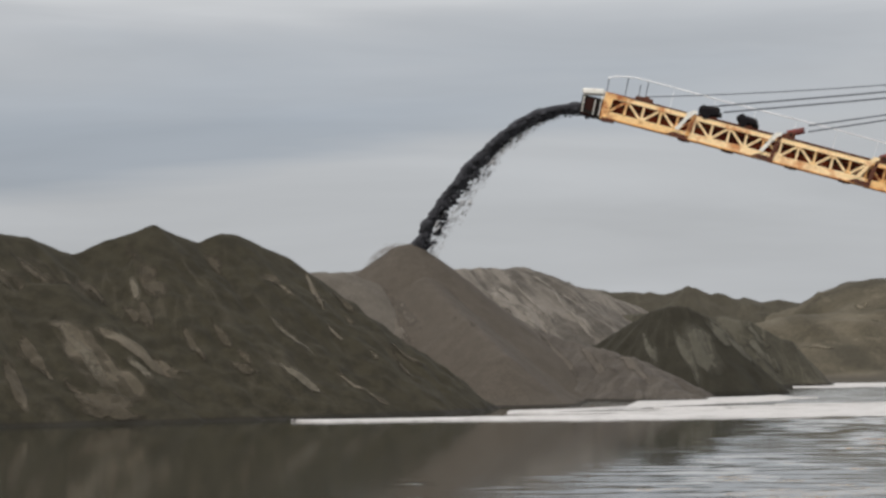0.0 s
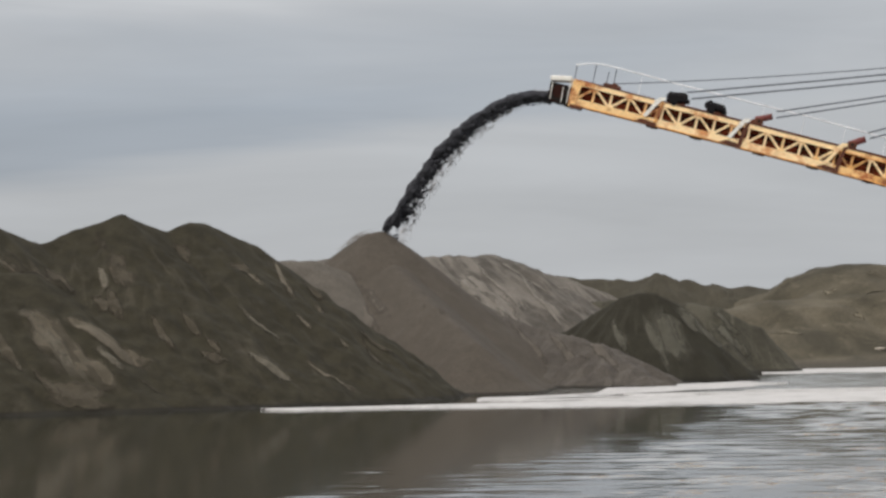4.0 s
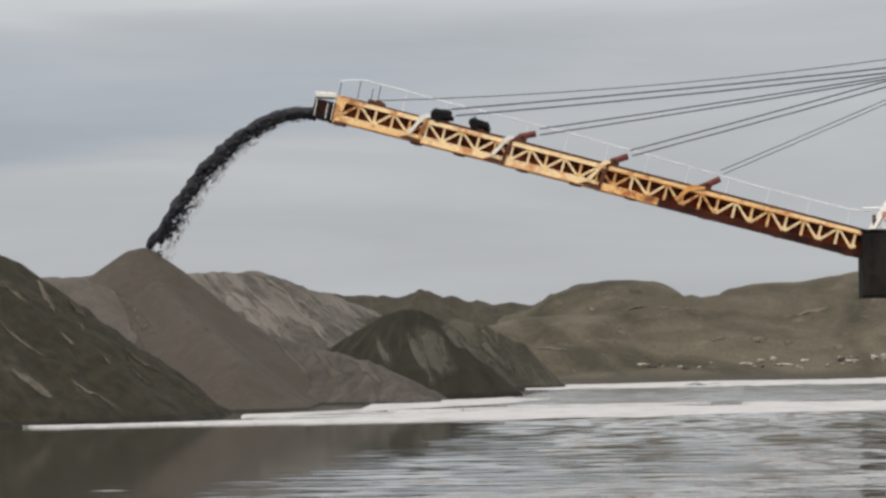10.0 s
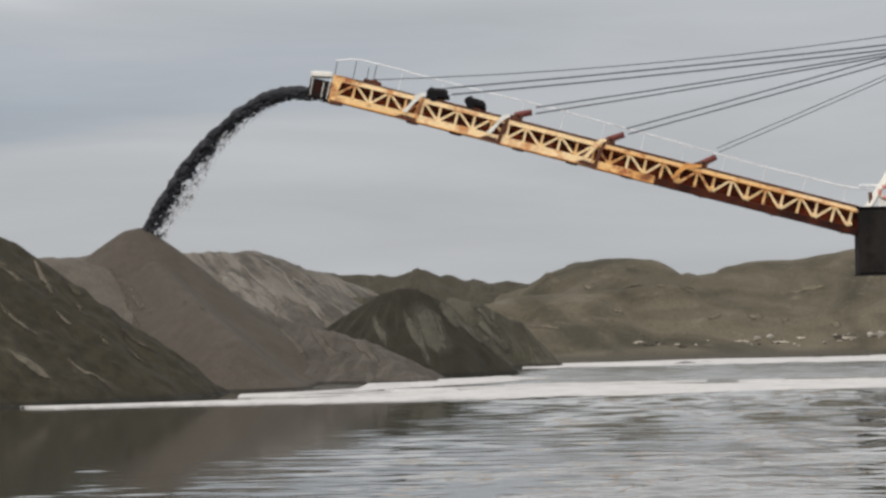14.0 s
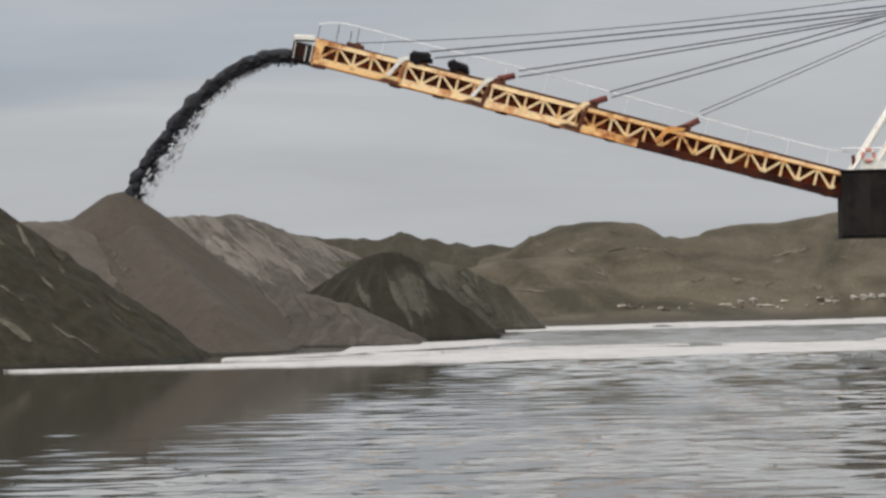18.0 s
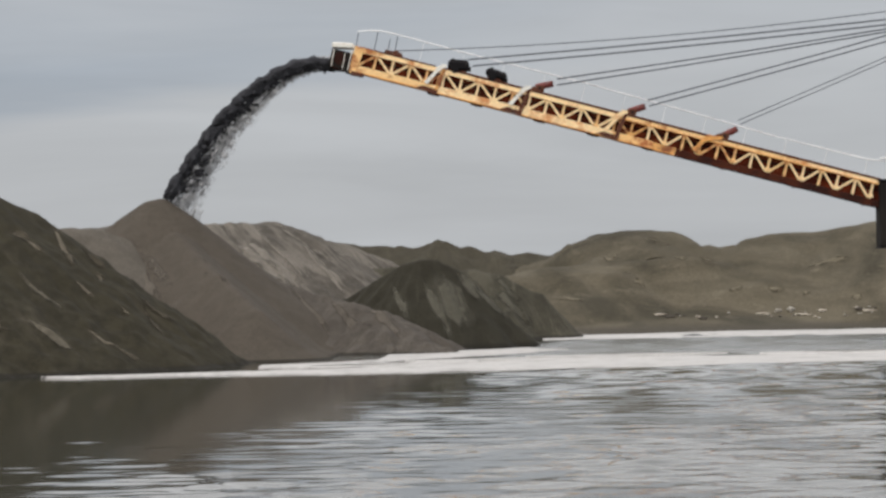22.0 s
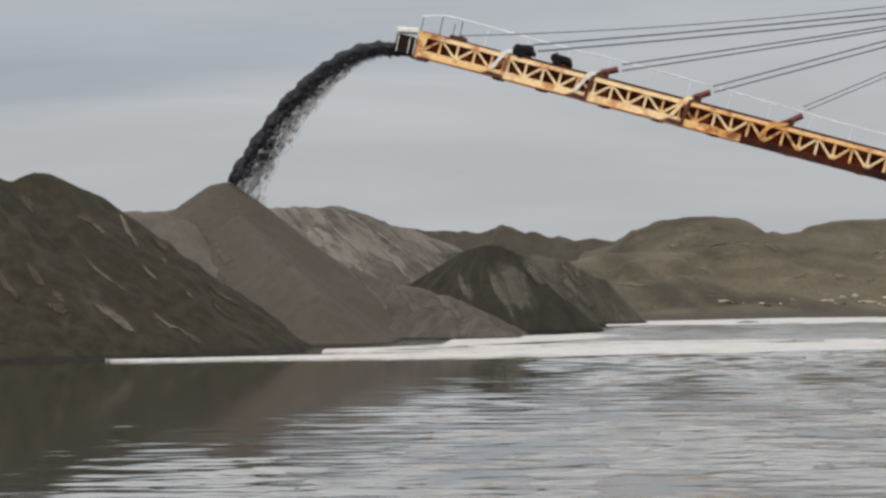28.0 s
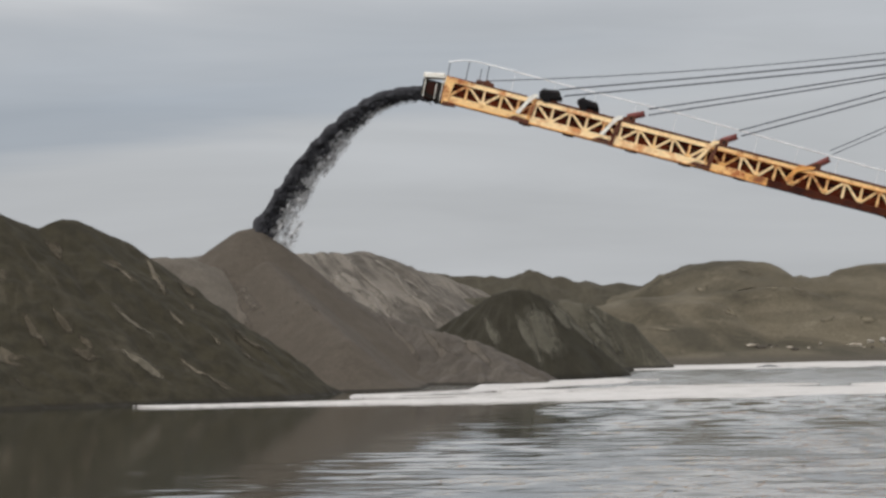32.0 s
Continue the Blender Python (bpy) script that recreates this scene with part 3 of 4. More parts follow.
# ---- gravel piles ----
big_pile, big_heights = heap("gravel_pile", "large dark olive gravel pile with pale slides at the water's edge", M_GRAVEL_OLIVE,
     (((-52, 141, 8.4), (-44, 143, 8.8), (-38, 146, 8.7), (-34, 148.4, 8.5), (-32.2, 149.6, 8.3), (-31.0, 150.4, 8.1), (-29.9, 151.2, 7.65), (-29.2, 151.7, 7.3),
       (-27.9, 152.7, 8.0), (-26.1, 153.9, 8.72), (-25.1, 154.7, 8.25), (-24.1, 155.3, 7.9), (-23.2, 156.0, 8.36), (-22.6, 156.5, 8.3), (-21.7, 157.1, 7.85),
       (-20.5, 157.9, 7.3), (-19.7, 158.5, 6.4)),
      ((-36, 143.5, 5.0), (-31.0, 146.2, 5.6), (-30.2, 146.8, 5.95), (-28.9, 147.5, 6.0))),
     0.735, (-66, -6, 126, 176), 0.16, 0.12, 0.36, 0.24, 0.07, 0.1, seed=1)
cone, cone_heights = heap("gravel_pile", "smooth fresh brown gravel cone growing under the falling stream", M_GRAVEL_FRESH,
     (((-16.9, 178, 8.10), (-16.35, 178, 8.22)), ((-15.2, 175, 6.4), (-12.8, 169, 4.2)), ((-12.8, 169, 4.2), (-10.6, 164.5, 2.5))),
     0.775, (-34, -1, 153, 194), 0.16, 0.35, 0.10, 0.06, toe=0.5, seed=2)
old_heap, old_heights = heap("gravel_pile", "older pale gravel heap beside the fresh cone", M_GRAVEL_OLD,
     (((-30, 173, 6.4), (-24, 173.4, 6.6), (-20.5, 174.2, 6.58), (-19.1, 174.8, 6.5), (-18.0, 175.2, 6.0)),),
     0.70, (-42, -8, 158, 186), 0.18, 0.25, 0.08, 0.08, 0.2, seed=6)
mound, mound_heights = heap("gravel_pile", "low lumpy grey-brown gravel mound beside the fresh cone", M_GRAVEL_MOUND,
     (((-9.6, 178, 3.65), (-6.45, 177, 2.55), (-5.5, 176.5, 2.35), (-4.6, 175, 2.1), (-3.75, 174, 1.45), (-2.95, 172.5, 0.95), (-2.2, 171, 0.55), (-1.4, 170, 0.1)),),
     0.50, (-18, 3, 162, 190), 0.14, 0.25, 0.45, 0.20, 0.30, 0.0, seed=3)
ridge, ridge_heights = heap("gravel_pile", "long pale grey gravel ridge with rain-washed gullies", M_GRAVEL_PALE,
     (((-34, 178, 6.6), (-27, 184, 6.8), (-22.5, 187.5, 6.8), (-20.5, 189.5, 6.9), (-17, 193, 6.9), (-14.9, 195.5, 7.05), (-13, 197, 7.1), (-11.4, 198.7, 7.2), (-10.2, 199.8, 6.8),
       (-9.2, 200.7, 6.35), (-7.6, 202, 5.75), (-6.2, 203.5, 5.2)),),
     0.66, (-48, 10, 166, 220), 0.2, 0.25, 0.55, 0.2, 0.22, seed=4)
heap("gravel_pile", "long low dark brown spoil ridge behind the piles", M_SPOIL,
     (((-30, 230, 6.3), (-9.0, 230, 5.97), (-6.3, 230, 5.66), (-4.8, 230, 5.70), (-3.3, 230, 5.8), (-2.3, 230, 6.10), (-1.6, 230, 5.78), (-0.9, 230, 5.48), (0.6, 230, 5.45), (1.4, 230, 5.55),
       (2.5, 230, 5.27), (3.7, 230, 5.14), (7.1, 230.5, 4.92), (9.8, 232, 4.6)),),
     0.60, (-45, 20, 214, 248), 0.25, 0.2, 0.45, 0.2, 0.35, seed=8)
dark_pile, dark_heights = heap("gravel_pile", "small dark wet gravel pile with pale streaks at the water", M_GRAVEL_DARK,
     (((-8.2, 184.6, 1.9), (-6.9, 184.4, 2.75), (-5.2, 184.2, 3.75), (-3.75, 184, 4.56), (-3.1, 184, 4.76), (-2.0, 184, 4.74), (-1.5, 184, 4.54), (-1.14, 184, 4.32), (-0.75, 184, 3.8), (-0.1, 183.8, 2.60), (0.6, 183.5, 2.25), (1.6, 183.1, 1.70),
       (2.7, 182.6, 0.80), (3.5, 182.2, -0.1)),),
     1.0, (-16, 9, 172, 200), 0.13, 0.12, 0.42, 0.14, 0.12, -0.3, seed=5)
spit, spit_heights = heap("gravel_pile", "dark gravel spit with pale streaks behind the small pile", M_SPIT,
     (((-5.8, 200, 4.3), (-1.17, 200, 4.13), (0.2, 200, 4.03), (1.5, 200, 3.88), (2.5, 200, 3.36), (3.3, 200, 2.87), (4.05, 200, 2.68), (4.75, 200, 1.85), (5.5, 200, 0.75), (5.9, 200, -0.1)),
      ((0.6, 200, 3.75), (2.0, 197.6, 1.9), (3.2, 195.6, 0.3))),
     1.15, (-18, 12, 188, 214), 0.14, 0.12, 0.60, 0.14, 0.25, 0.3, seed=15)


# slips of paler material on the slopes: from, to, width and how pale
BRIGHT, MID, SOFT = M_SLIDE_BRIGHT, M_SLIDE, M_SLIDE_SOFT
for k, (start, end, width, mat) in enumerate((
        ((-28.9, 145.3), (-25.1, 142.2), 1.9, MID), ((-28.3, 144.6), (-26.0, 142.3), 0.5, BRIGHT), ((-26.4, 145.1), (-23.4, 144.8), 0.75, MID), ((-25.5, 144.1), (-24.3, 143.4), 0.34, BRIGHT),
        ((-26.5, 151.8), (-24.6, 148.8), 1.0, SOFT), ((-26.4, 150.4), (-26.0, 149.5), 0.26, BRIGHT), ((-25.8, 149.2), (-25.0, 147.5), 0.45, SOFT), ((-21.3, 153.9), (-19.0, 154.2), 0.85, MID),
        ((-20.7, 154.0), (-19.4, 153.6), 0.30, MID), ((-19.3, 157.2), (-18.4, 154.9), 0.36, MID), ((-20.6, 151.4), (-18.4, 150.1), 0.46, BRIGHT), ((-17.8, 152.8), (-17.1, 152.5), 0.26, MID),
        ((-17.3, 155.4), (-16.8, 155.1), 0.24, MID), ((-19.2, 147.7), (-17.6, 147.5), 0.46, BRIGHT), ((-16.8, 149.5), (-14.7, 149.2), 0.42, MID), ((-22.5, 148.9), (-21.5, 147.6), 0.30, SOFT),
        ((-23.6, 154.6), (-22.7, 153.6), 0.45, SOFT), ((-29.8, 143.1), (-28.6, 141.6), 0.7, SOFT), ((-30.1, 141.0), (-29.2, 139.1), 0.6, SOFT), ((-23.5, 147.6), (-22.6, 146.4), 0.24, SOFT),
        ((-21.2, 147.6), (-20.5, 147.0), 0.3, SOFT), ((-14.9, 154.5), (-14.2, 153.0), 0.26, SOFT), ((-18.0, 156.9), (-17.2, 156.4), 0.34, SOFT), ((-15.9, 152.6), (-15.3, 152.1), 0.22, MID),
        ((-23.5, 143.3), (-22.5, 143.3), 0.24, SOFT), ((-27.6, 141.5), (-26.5, 140.8), 0.36, SOFT), ((-31.5, 149.2), (-28.6, 148.2), 1.5, SOFT), ((-33.8, 148.0), (-31.2, 146.6), 1.8, SOFT),
        ((-15.1, 155.2), (-13.7, 155.0), 0.40, SOFT), ((-21.4, 146.7), (-20.2, 146.5), 0.40, SOFT), ((-27.1, 140.6), (-24.4, 141.6), 0.9, SOFT), ((-26.5, 148.7), (-25.6, 147.8), 0.45, SOFT), ((-28.6, 149.4), (-27.2, 148.6), 1.0, SOFT))):
    slide("gravel_slide", big_pile, big_heights, start, end, width, mat, "paler slipped gravel", 200 + k, 1.2 if width < 0.5 else 2.0)
for k, (start, end, width) in enumerate((((-1.8, 183.3), (-0.25, 180.9), 1.25), ((-1.5, 183.0), (-0.3, 181.2), 0.7), ((-2.5, 182.6), (-1.3, 180.2), 0.5), ((-4.2, 182.8), (-3.5, 180.8), 0.45), ((-0.9, 183.6), (0.5, 183.0), 0.7), ((0.2, 183.2), (1.5, 182.8), 0.35))):
    slide("gravel_slide", dark_pile, dark_heights, start, end, width, M_SLIDE_GREY, "paler slipped gravel", 230 + k, 0.5)
for k, (start, end, width) in enumerate((((-0.5, 199.6), (1.6, 197.6), 0.8), ((1.0, 199.2), (3.4, 198.0), 0.7), ((1.4, 199.6), (2.6, 199.1), 0.35), ((-0.2, 198.6), (1.0, 196.8), 0.4))):
    slide("gravel_slide", spit, spit_heights, start, end, width, M_SLIDE_GREY, "paler slipped gravel", 240 + k, 1.2)
for k, (start, end, width) in enumerate((((-13.8, 194.6), (-10.0, 191.6), 1.1), ((-11.8, 195.4), (-9.4, 192.9), 0.5), ((-9.5, 196.0), (-7.5, 193.6), 0.55), ((-11.2, 197.5), (-8.6, 196.4), 0.36))):
    slide("gravel_slide", ridge, ridge_heights, start, end, width, M_SLIDE_PALE, "pale washed-out gravel", 250 + k, 2.0)
slide("gravel_slide", cone, cone_heights, (-18.0, 176.6), (-15.4, 169.5), 0.8, M_SLIDE_FRESH, "slightly paler slipped gravel", 271, 1.6)
slide("gravel_slide", cone, cone_heights, (-14.6, 173.0), (-12.4, 167.4), 0.7, M_SLIDE_FRESH, "slightly paler slipped gravel", 272, 1.6)
slide("gravel_slide", old_heap, old_heights, (-20.3, 171.0), (-18.6, 167.6), 0.9, M_SLIDE_PALE, "paler slipped gravel", 273, 1.4)
for k, (start, end, width) in enumerate((((-9.3, 177.2), (-7.6, 174.4), 0.5), ((-7.2, 176.4), (-5.6, 173.6), 0.5), ((-5.4, 175.6), (-3.8, 172.6), 0.5))):
    slide("gravel_slide", mound, mound_heights, start, end, width, M_SLIDE_FRESH, "paler slipped gravel", 280 + k, 1.6)
for k, (start, end, width) in enumerate((((8.6, 224.0), (9.5, 223.8), 0.9), ((11.3, 223.3), (12.5, 223.0), 0.8), ((13.2, 223.0), (14.2, 222.8), 0.7), ((14.6, 223.0), (16.1, 223.6), 1.2),
                                         ((9.6, 221.2), (10.4, 220.6), 0.7), ((10.2, 220.2), (11.0, 219.8), 0.6), ((19.2, 220.5), (20.1, 220.5), 0.5), ((21.2, 219.8), (21.9, 219.6), 0.7), ((24.4, 218.3), (25.0, 218.2), 0.5),
                                         ((16.7, 220.4), (17.2, 220.0), 0.9), ((22.4, 223.6), (24.6, 223.9), 0.5), ((10.8, 226.7), (13.0, 226.8), 0.8), ((5.0, 216.0), (6.9, 216.2), 0.4))):
    slide("sand_slip", land, land_height, start, end, width, M_SAND, "bare pale sand slip", 260 + k, 0.5)


# ---- painted sky reflection on the water, and beach litter ----
def gleam_strip(xs, near, far):
    """A thin low pale strip between two edges, painted as reflected sky."""
    bm = bmesh.new()
    rows = [[bm.verts.new((x, y, z)) for x, y in zip(xs, near + (far - near) * k)] for k, z in ((0, -0.055), (0.05, 0.005), (0.2, 0.02), (0.88, 0.02), (1, 0.0))]
    for a, b in zip(rows, rows[1:]):
        for i in range(len(xs) - 1):
            bm.faces.new((a[i], a[i + 1], b[i + 1], b[i]))
    return bm


def foam(label, near_line, far_line, fill, streaks, seed):
    """Bright sky reflection laid on the water as pale sheets: a ragged main strip along the near line and loose streaks
    out to the far line.
    """
    rng = random.Random(seed)
    x0, x1 = near_line[0][0], near_line[-1][0]
    xs = np.linspace(x0, x1, 700)
    low = np.interp(xs, [p[0] for p in near_line], [p[1] for p in near_line])
    high = np.interp(xs, [p[0] for p in far_line], [p[1] for p in far_line])
    zero = np.zeros(len(xs))
    near = low + 0.5 + 0.9 * fractal(xs * 0.25, zero, seed, 5) + 0.5 * fractal(xs * 1.3, zero, seed + 4, 3)
    far = low + (high - low) * np.clip(fill + 0.30 * fractal(xs * 0.16, zero + 4, seed + 2, 5), 0.15, 1.06)
    tagged(part("sky_gleam_streak", gleam_strip(xs, near, far), M_SKY_GLEAM, smooth=True, m=pose(0, 0, 0.06)), label, "foam", "foam streaks", "stuff")
    for k in range(streaks):
        c, half = rng.uniform(x0 + 11, x1 - 4), rng.uniform(1.5, 5.0)
        us = np.linspace(c - half, c + half, 40)
        v = np.interp(c, xs, low) + (np.interp(c, xs, high) - np.interp(c, xs, low)) * rng.uniform(0.62, 1.12)
        wide = rng.uniform(0.5, 1.5) * np.sqrt(np.clip(1 - ((us - c) / half) ** 2, 0, 1)) + 0.01
        wob = 0.5 * fractal(us * 0.5, np.zeros(40) + k, seed + 7, 3)
        drift = 0.12 * (us - c)
        tagged(part("sky_gleam_streak", gleam_strip(us, v + wob + drift - wide, v + wob + drift + wide), M_SKY_GLEAM, smooth=True, m=pose(0, 0, 0.066)),
               "small loose pale streak painted as sky reflection", "foam", "foam streaks", "stuff")


# bands where ripples reflect the bright sky, put in as pale sheets
foam("long pale streak painted as sky reflection on the water off the gravel piles",
     ((-18.2, 141.8), (-17.6, 141.0), (-8.7, 141.2), (-2.1, 141.4), (5.15, 142.9), (12.6, 145.0), (19.25, 147.0), (60, 155)),
     ((-18.2, 142.4), (-17.6, 143.0), (-12.2, 144.6), (-9.4, 146.5), (-4.2, 151.5), (-1.8, 155.0), (2.9, 158), (7.8, 160), (12.6, 162), (19.25, 163), (60, 171)), 0.74, 20, 1)
foam("pale painted sky reflection on the water at the feet of the gravel piles",
     ((-9.6, 150.5), (-7.0, 152.5), (-4.2, 156.5), (-1.8, 161.5), (2.9, 168.5), (3.5, 171.0), (4.8, 172.6)),
     ((-9.6, 154.0), (-7.0, 155.5), (-4.5, 159.0), (-4.2, 168.0), (-1.8, 169.5), (-0.8, 175.0), (2.9, 177.5), (3.5, 174.0), (4.8, 173.0)), 0.97, 0, 5)
foam("pale streak painted as sky reflection along the far beach",
     ((4.0, 195.0), (6.0, 195.5), (14, 196.0), (25, 197.5), (60, 203)), ((4.0, 198), (6.0, 207), (14, 210.0), (25, 212.0), (60, 217)), 0.80, 12, 2)


def beach_piece(x, y, length, r, turn, mat, name, label, category, seed):
    """A stone or a length of driftwood lying on the beach."""
    rng = random.Random(seed)
    bm = bmesh.new()
    bmesh.ops.create_icosphere(bm, subdivisions=2, radius=1.0, matrix=Matrix.Diagonal((length / 2, r, r, 1)))
    for v in bm.verts:
        v.co *= 1 + rng.uniform(-0.36, 0.30)
    z = float(land_height(np.array([[x]]), np.array([[y]]))[0, 0])
    return tagged(part(name, bm, mat, m=pose(x, y, z + r * 0.6, 0, 0, turn)), label, category, name.replace("_", " ") + "s on the beach")


litter = random.Random(12)
for x, y, length, r, mat, kind in ((11.9, 216.2, 0.8, 0.09, M_DRIFTWOOD, "log"), (12.5, 215.9, 0.75, 0.11, M_WETWOOD, "log"), (14.6, 215.6, 0.55, 0.12, M_WETWOOD, "log"), (14.3, 216.2, 0.35, 0.09, M_DRIFTWOOD, "log"),
                                   (18.6, 217.6, 0.9, 0.08, M_DRIFTWOOD, "log"), (19.6, 217.9, 0.5, 0.12, M_STONE, "rock"), (20.4, 217.9, 0.45, 0.19, M_STONE, "rock"), (21.2, 217.3, 1.2, 0.09, M_DRIFTWOOD, "log"),
                                   (22.4, 217.5, 0.7, 0.10, M_DRIFTWOOD, "log"), (24.6, 216.7, 0.5, 0.14, M_WETWOOD, "log"), (25.3, 216.4, 0.9, 0.10, M_DRIFTWOOD, "log"), (26.7, 216.5, 0.5, 0.17, M_STONE, "rock"),
                                   (27.3, 216.5, 0.55, 0.20, M_STONE, "rock"), (27.9, 216.6, 0.45, 0.18, M_STONE, "rock"), (28.6, 216.6, 0.6, 0.17, M_STONE, "rock")):
    seed = int(x * 10)
    if kind == "rock":
        beach_piece(x, y, length, r, litter.uniform(-20, 20), mat, "boulder", "pale rounded boulder on the sandy beach", "boulder", seed)
    else:
        beach_piece(x, y, length, r, litter.uniform(-12, 12), mat, "driftwood", "bleached driftwood log lying on the beach" if mat is M_DRIFTWOOD else "dark wet driftwood log lying on the beach", "driftwood", seed)
for k in range(32):
    x = litter.choice((12.6, 16.9, 19.6, 20.9, 22.6, 25.1, 26.8, 28.3, 29.6)) + litter.gauss(0, 0.7)
    y = np.interp(x, (12, 18, 21, 23.4, 26.7, 31), (216.0, 217.2, 217.3, 216.7, 216.4, 216.5)) + litter.uniform(-0.5, 0.6)
    beach_piece(x, y, litter.uniform(0.12, 0.40), litter.uniform(0.035, 0.085), litter.uniform(0, 90), litter.choice((M_STONE, M_STONE, M_DRIFTWOOD, M_WETWOOD)), "beach_stone", "small weathered stone on the sandy beach", "stone", 50 + k)


# ---- the stacking machine ----
STACK_Y = 178.0
stacker = empty("stacking_conveyor", pose(27.0, STACK_Y, 0.0), "cream and rust stacking conveyor with a long cable-stayed truss boom", "conveyor")
INTO = Matrix.Translation((-27.0, -STACK_Y, 0.0))
TILT = 15.35
LENGTH = 28.6
DEEP = 0.62       # half the boom's width
TALL = 1.24       # depth of the truss below the boom's line
boom_pose = INTO @ pose(-5.95, STACK_Y, 15.90, 0, TILT, 0)

# belt and its trough inside the truss
bm = bmesh.new()
block(bm, 0.1, LENGTH, -0.42, 0.42, -0.50, -0.38)
boom = part("carrying_belt", bm, M_BELT, stacker, "dark carrying belt inside the truss", m=boom_pose)
part("return_belt", block(bmesh.new(), 0.1, LENGTH, -0.40, 0.40, -1.06, -0.98), M_BELT, boom, "dark returning belt")
part("side_guard", block(bmesh.new(), 0.3, LENGTH, -0.36, -0.33, -1.0, -0.10), M_GUARD, boom, "red-brown side guard behind the lattice")
part("wind_guard", block(bmesh.new(), 0.3, LENGTH, 0.44, 0.48, -1.03, -0.10), M_GUARD, boom, "dark red-brown wind guard")


def chord(name, x0, x1, y, top, foot, mat, edge, label):
    bm = bmesh.new()
    block(bm, x0, x1, y - 0.07, y + 0.07, foot, top, 0.025)
    beam = part(name, bm, mat, boom, label)
    part("flange", block(bmesh.new(), x0, x1, y - 0.12, y - 0.07, foot, foot + 0.06, 0.01), edge, beam, "rusted orange flange")
    return beam


LOWER_SECTIONS = (0.0, 4.45, 9.0, 14.2, 16.35, 17.6, 21.0, 25.0, LENGTH)
SECTIONS = (0.0, 4.45, 9.0, 14.2, 19.1, 24.0, LENGTH)
UPPER_TOP, UPPER_FOOT, LOWER_TOP = 0.08, -0.17, -0.85
upper = (M_CREAM, M_CREAM, M_CREAM, M_WORN, M_WORN, M_CREAM)
lower = (M_WORN, M_CREAM, M_CREAM, M_STAINED, M_ORANGE, M_DEEP, M_DEEP, M_DEEP)
for side in (-1, 1):
    for k, (a, b) in enumerate(zip(SECTIONS, SECTIONS[1:])):
        chord("upper_chord", a + 0.01, b - 0.01, side * DEEP, UPPER_TOP, UPPER_FOOT, upper[k], M_CREAM if k < 3 else M_FLANGE, "cream chord with rust stains")
        # a thin dark capping strip along the upper chord
        if side < 0:
            part("cap_strip", block(bmesh.new(), a + 0.3, b - 0.1, -DEEP - 0.10, -DEEP + 0.10, UPPER_TOP + 0.004, UPPER_TOP + 0.06), M_RUST, boom, "dark rusted capping strip")
for side in (-1, 1):
    for k, (a, b) in enumerate(zip(LOWER_SECTIONS, LOWER_SECTIONS[1:])):
        dark = k > 4
        chord("lower_chord", a + 0.01, b - 0.01, side * DEEP, LOWER_TOP - (0, 0, 0, 0.03, 0.07, 0.12, 0.12, 0.12)[k], -TALL - 0.02 * min(k, 4), lower[k], M_DEEP if dark else M_FLANGE, "dark rusted lower chord" if dark else "cream lower chord, rust-stained")
# posts at every node, with one diagonal in each panel, falling and rising in turn
PANEL = 0.924
web_top = UPPER_FOOT + 0.03
POSTS = [0.296 + k * PANEL for k in range(31)]


def web(name, bm, mat, x, side, stock={}):
    """A post or diagonal; alike ones share a mesh."""
    at = Matrix.Translation((x, side * DEEP, 0))
    key = (name, round(sum(v.co.x * v.co.z for v in bm.verts), 3), round(sum(v.co.z for v in bm.verts), 3), mat.name)
    if key in stock:
        bm.free()
        return shared(name, stock[key], boom, at)
    stock[key] = part(name, bm, mat, boom, m=at)
    return stock[key]


for side in (-1, 1):
    for k, x in enumerate(POSTS):
        web_foot = LOWER_TOP - (0.03 if x < 16.5 else 0.12)
        stained = M_ORANGE if k in (0, 15, 16, 20) else M_STAINED if k in (1, 4, 9, 14, 19, 21, 22, 25) else M_WORN if k in (3, 12, 18, 24, 27) else M_CREAM
        web("truss_post", bar(bmesh.new(), (0, 0, web_foot), (0, 0, web_top), 0.125, 0.10), stained, x, side)
        if k < 30:
            up = k % 2 == 0
            lean = bar(bmesh.new(), (0.05, 0, web_foot if up else web_top), (PANEL - 0.05, 0, web_top if up else web_foot), 0.12, 0.07)
            web("truss_diagonal", lean, M_ORANGE if k in (15, 16) else M_STAINED if k in (0, 4, 20, 21) else M_WORN if k in (9, 19, 24) else M_CREAM, x, side)
        # small gussets where the web meets the chords
        if side < 0:
            z = LOWER_TOP + 0.02 if k % 2 == 0 else UPPER_FOOT - 0.02
            w = 1 if k % 2 == 0 else -1
            web("gusset", plate(bmesh.new(), ((-0.20, z - 0.05 * w), (0.20, z - 0.05 * w), (0.10, z + 0.12 * w), (-0.10, z + 0.12 * w)), -0.075, -0.055), stained, x, side)
# walkway along the top, with idlers under the boom
part("walkway", block(bmesh.new(), 5.8, LENGTH, -0.48, 0.95, 0.15, 0.20, 0.01), M_RUST, boom, "rust-brown walkway along the boom's top")
for x in (4.55, 6.9, 10.3, 13.2, 16.2, 20.2, 24.1, 27.9):
    bm = bmesh.new()
    block(bm, x - 0.32, x + 0.32, -0.5, 0.5, -TALL - 0.11, -TALL + 0.01, 0.03)
    rod(bm, (x, -0.55, -TALL - 0.09), (x, 0.55, -TALL - 0.09), 0.06)
    part("return_idler", bm, M_RUST, boom, "dark rusted return idler")
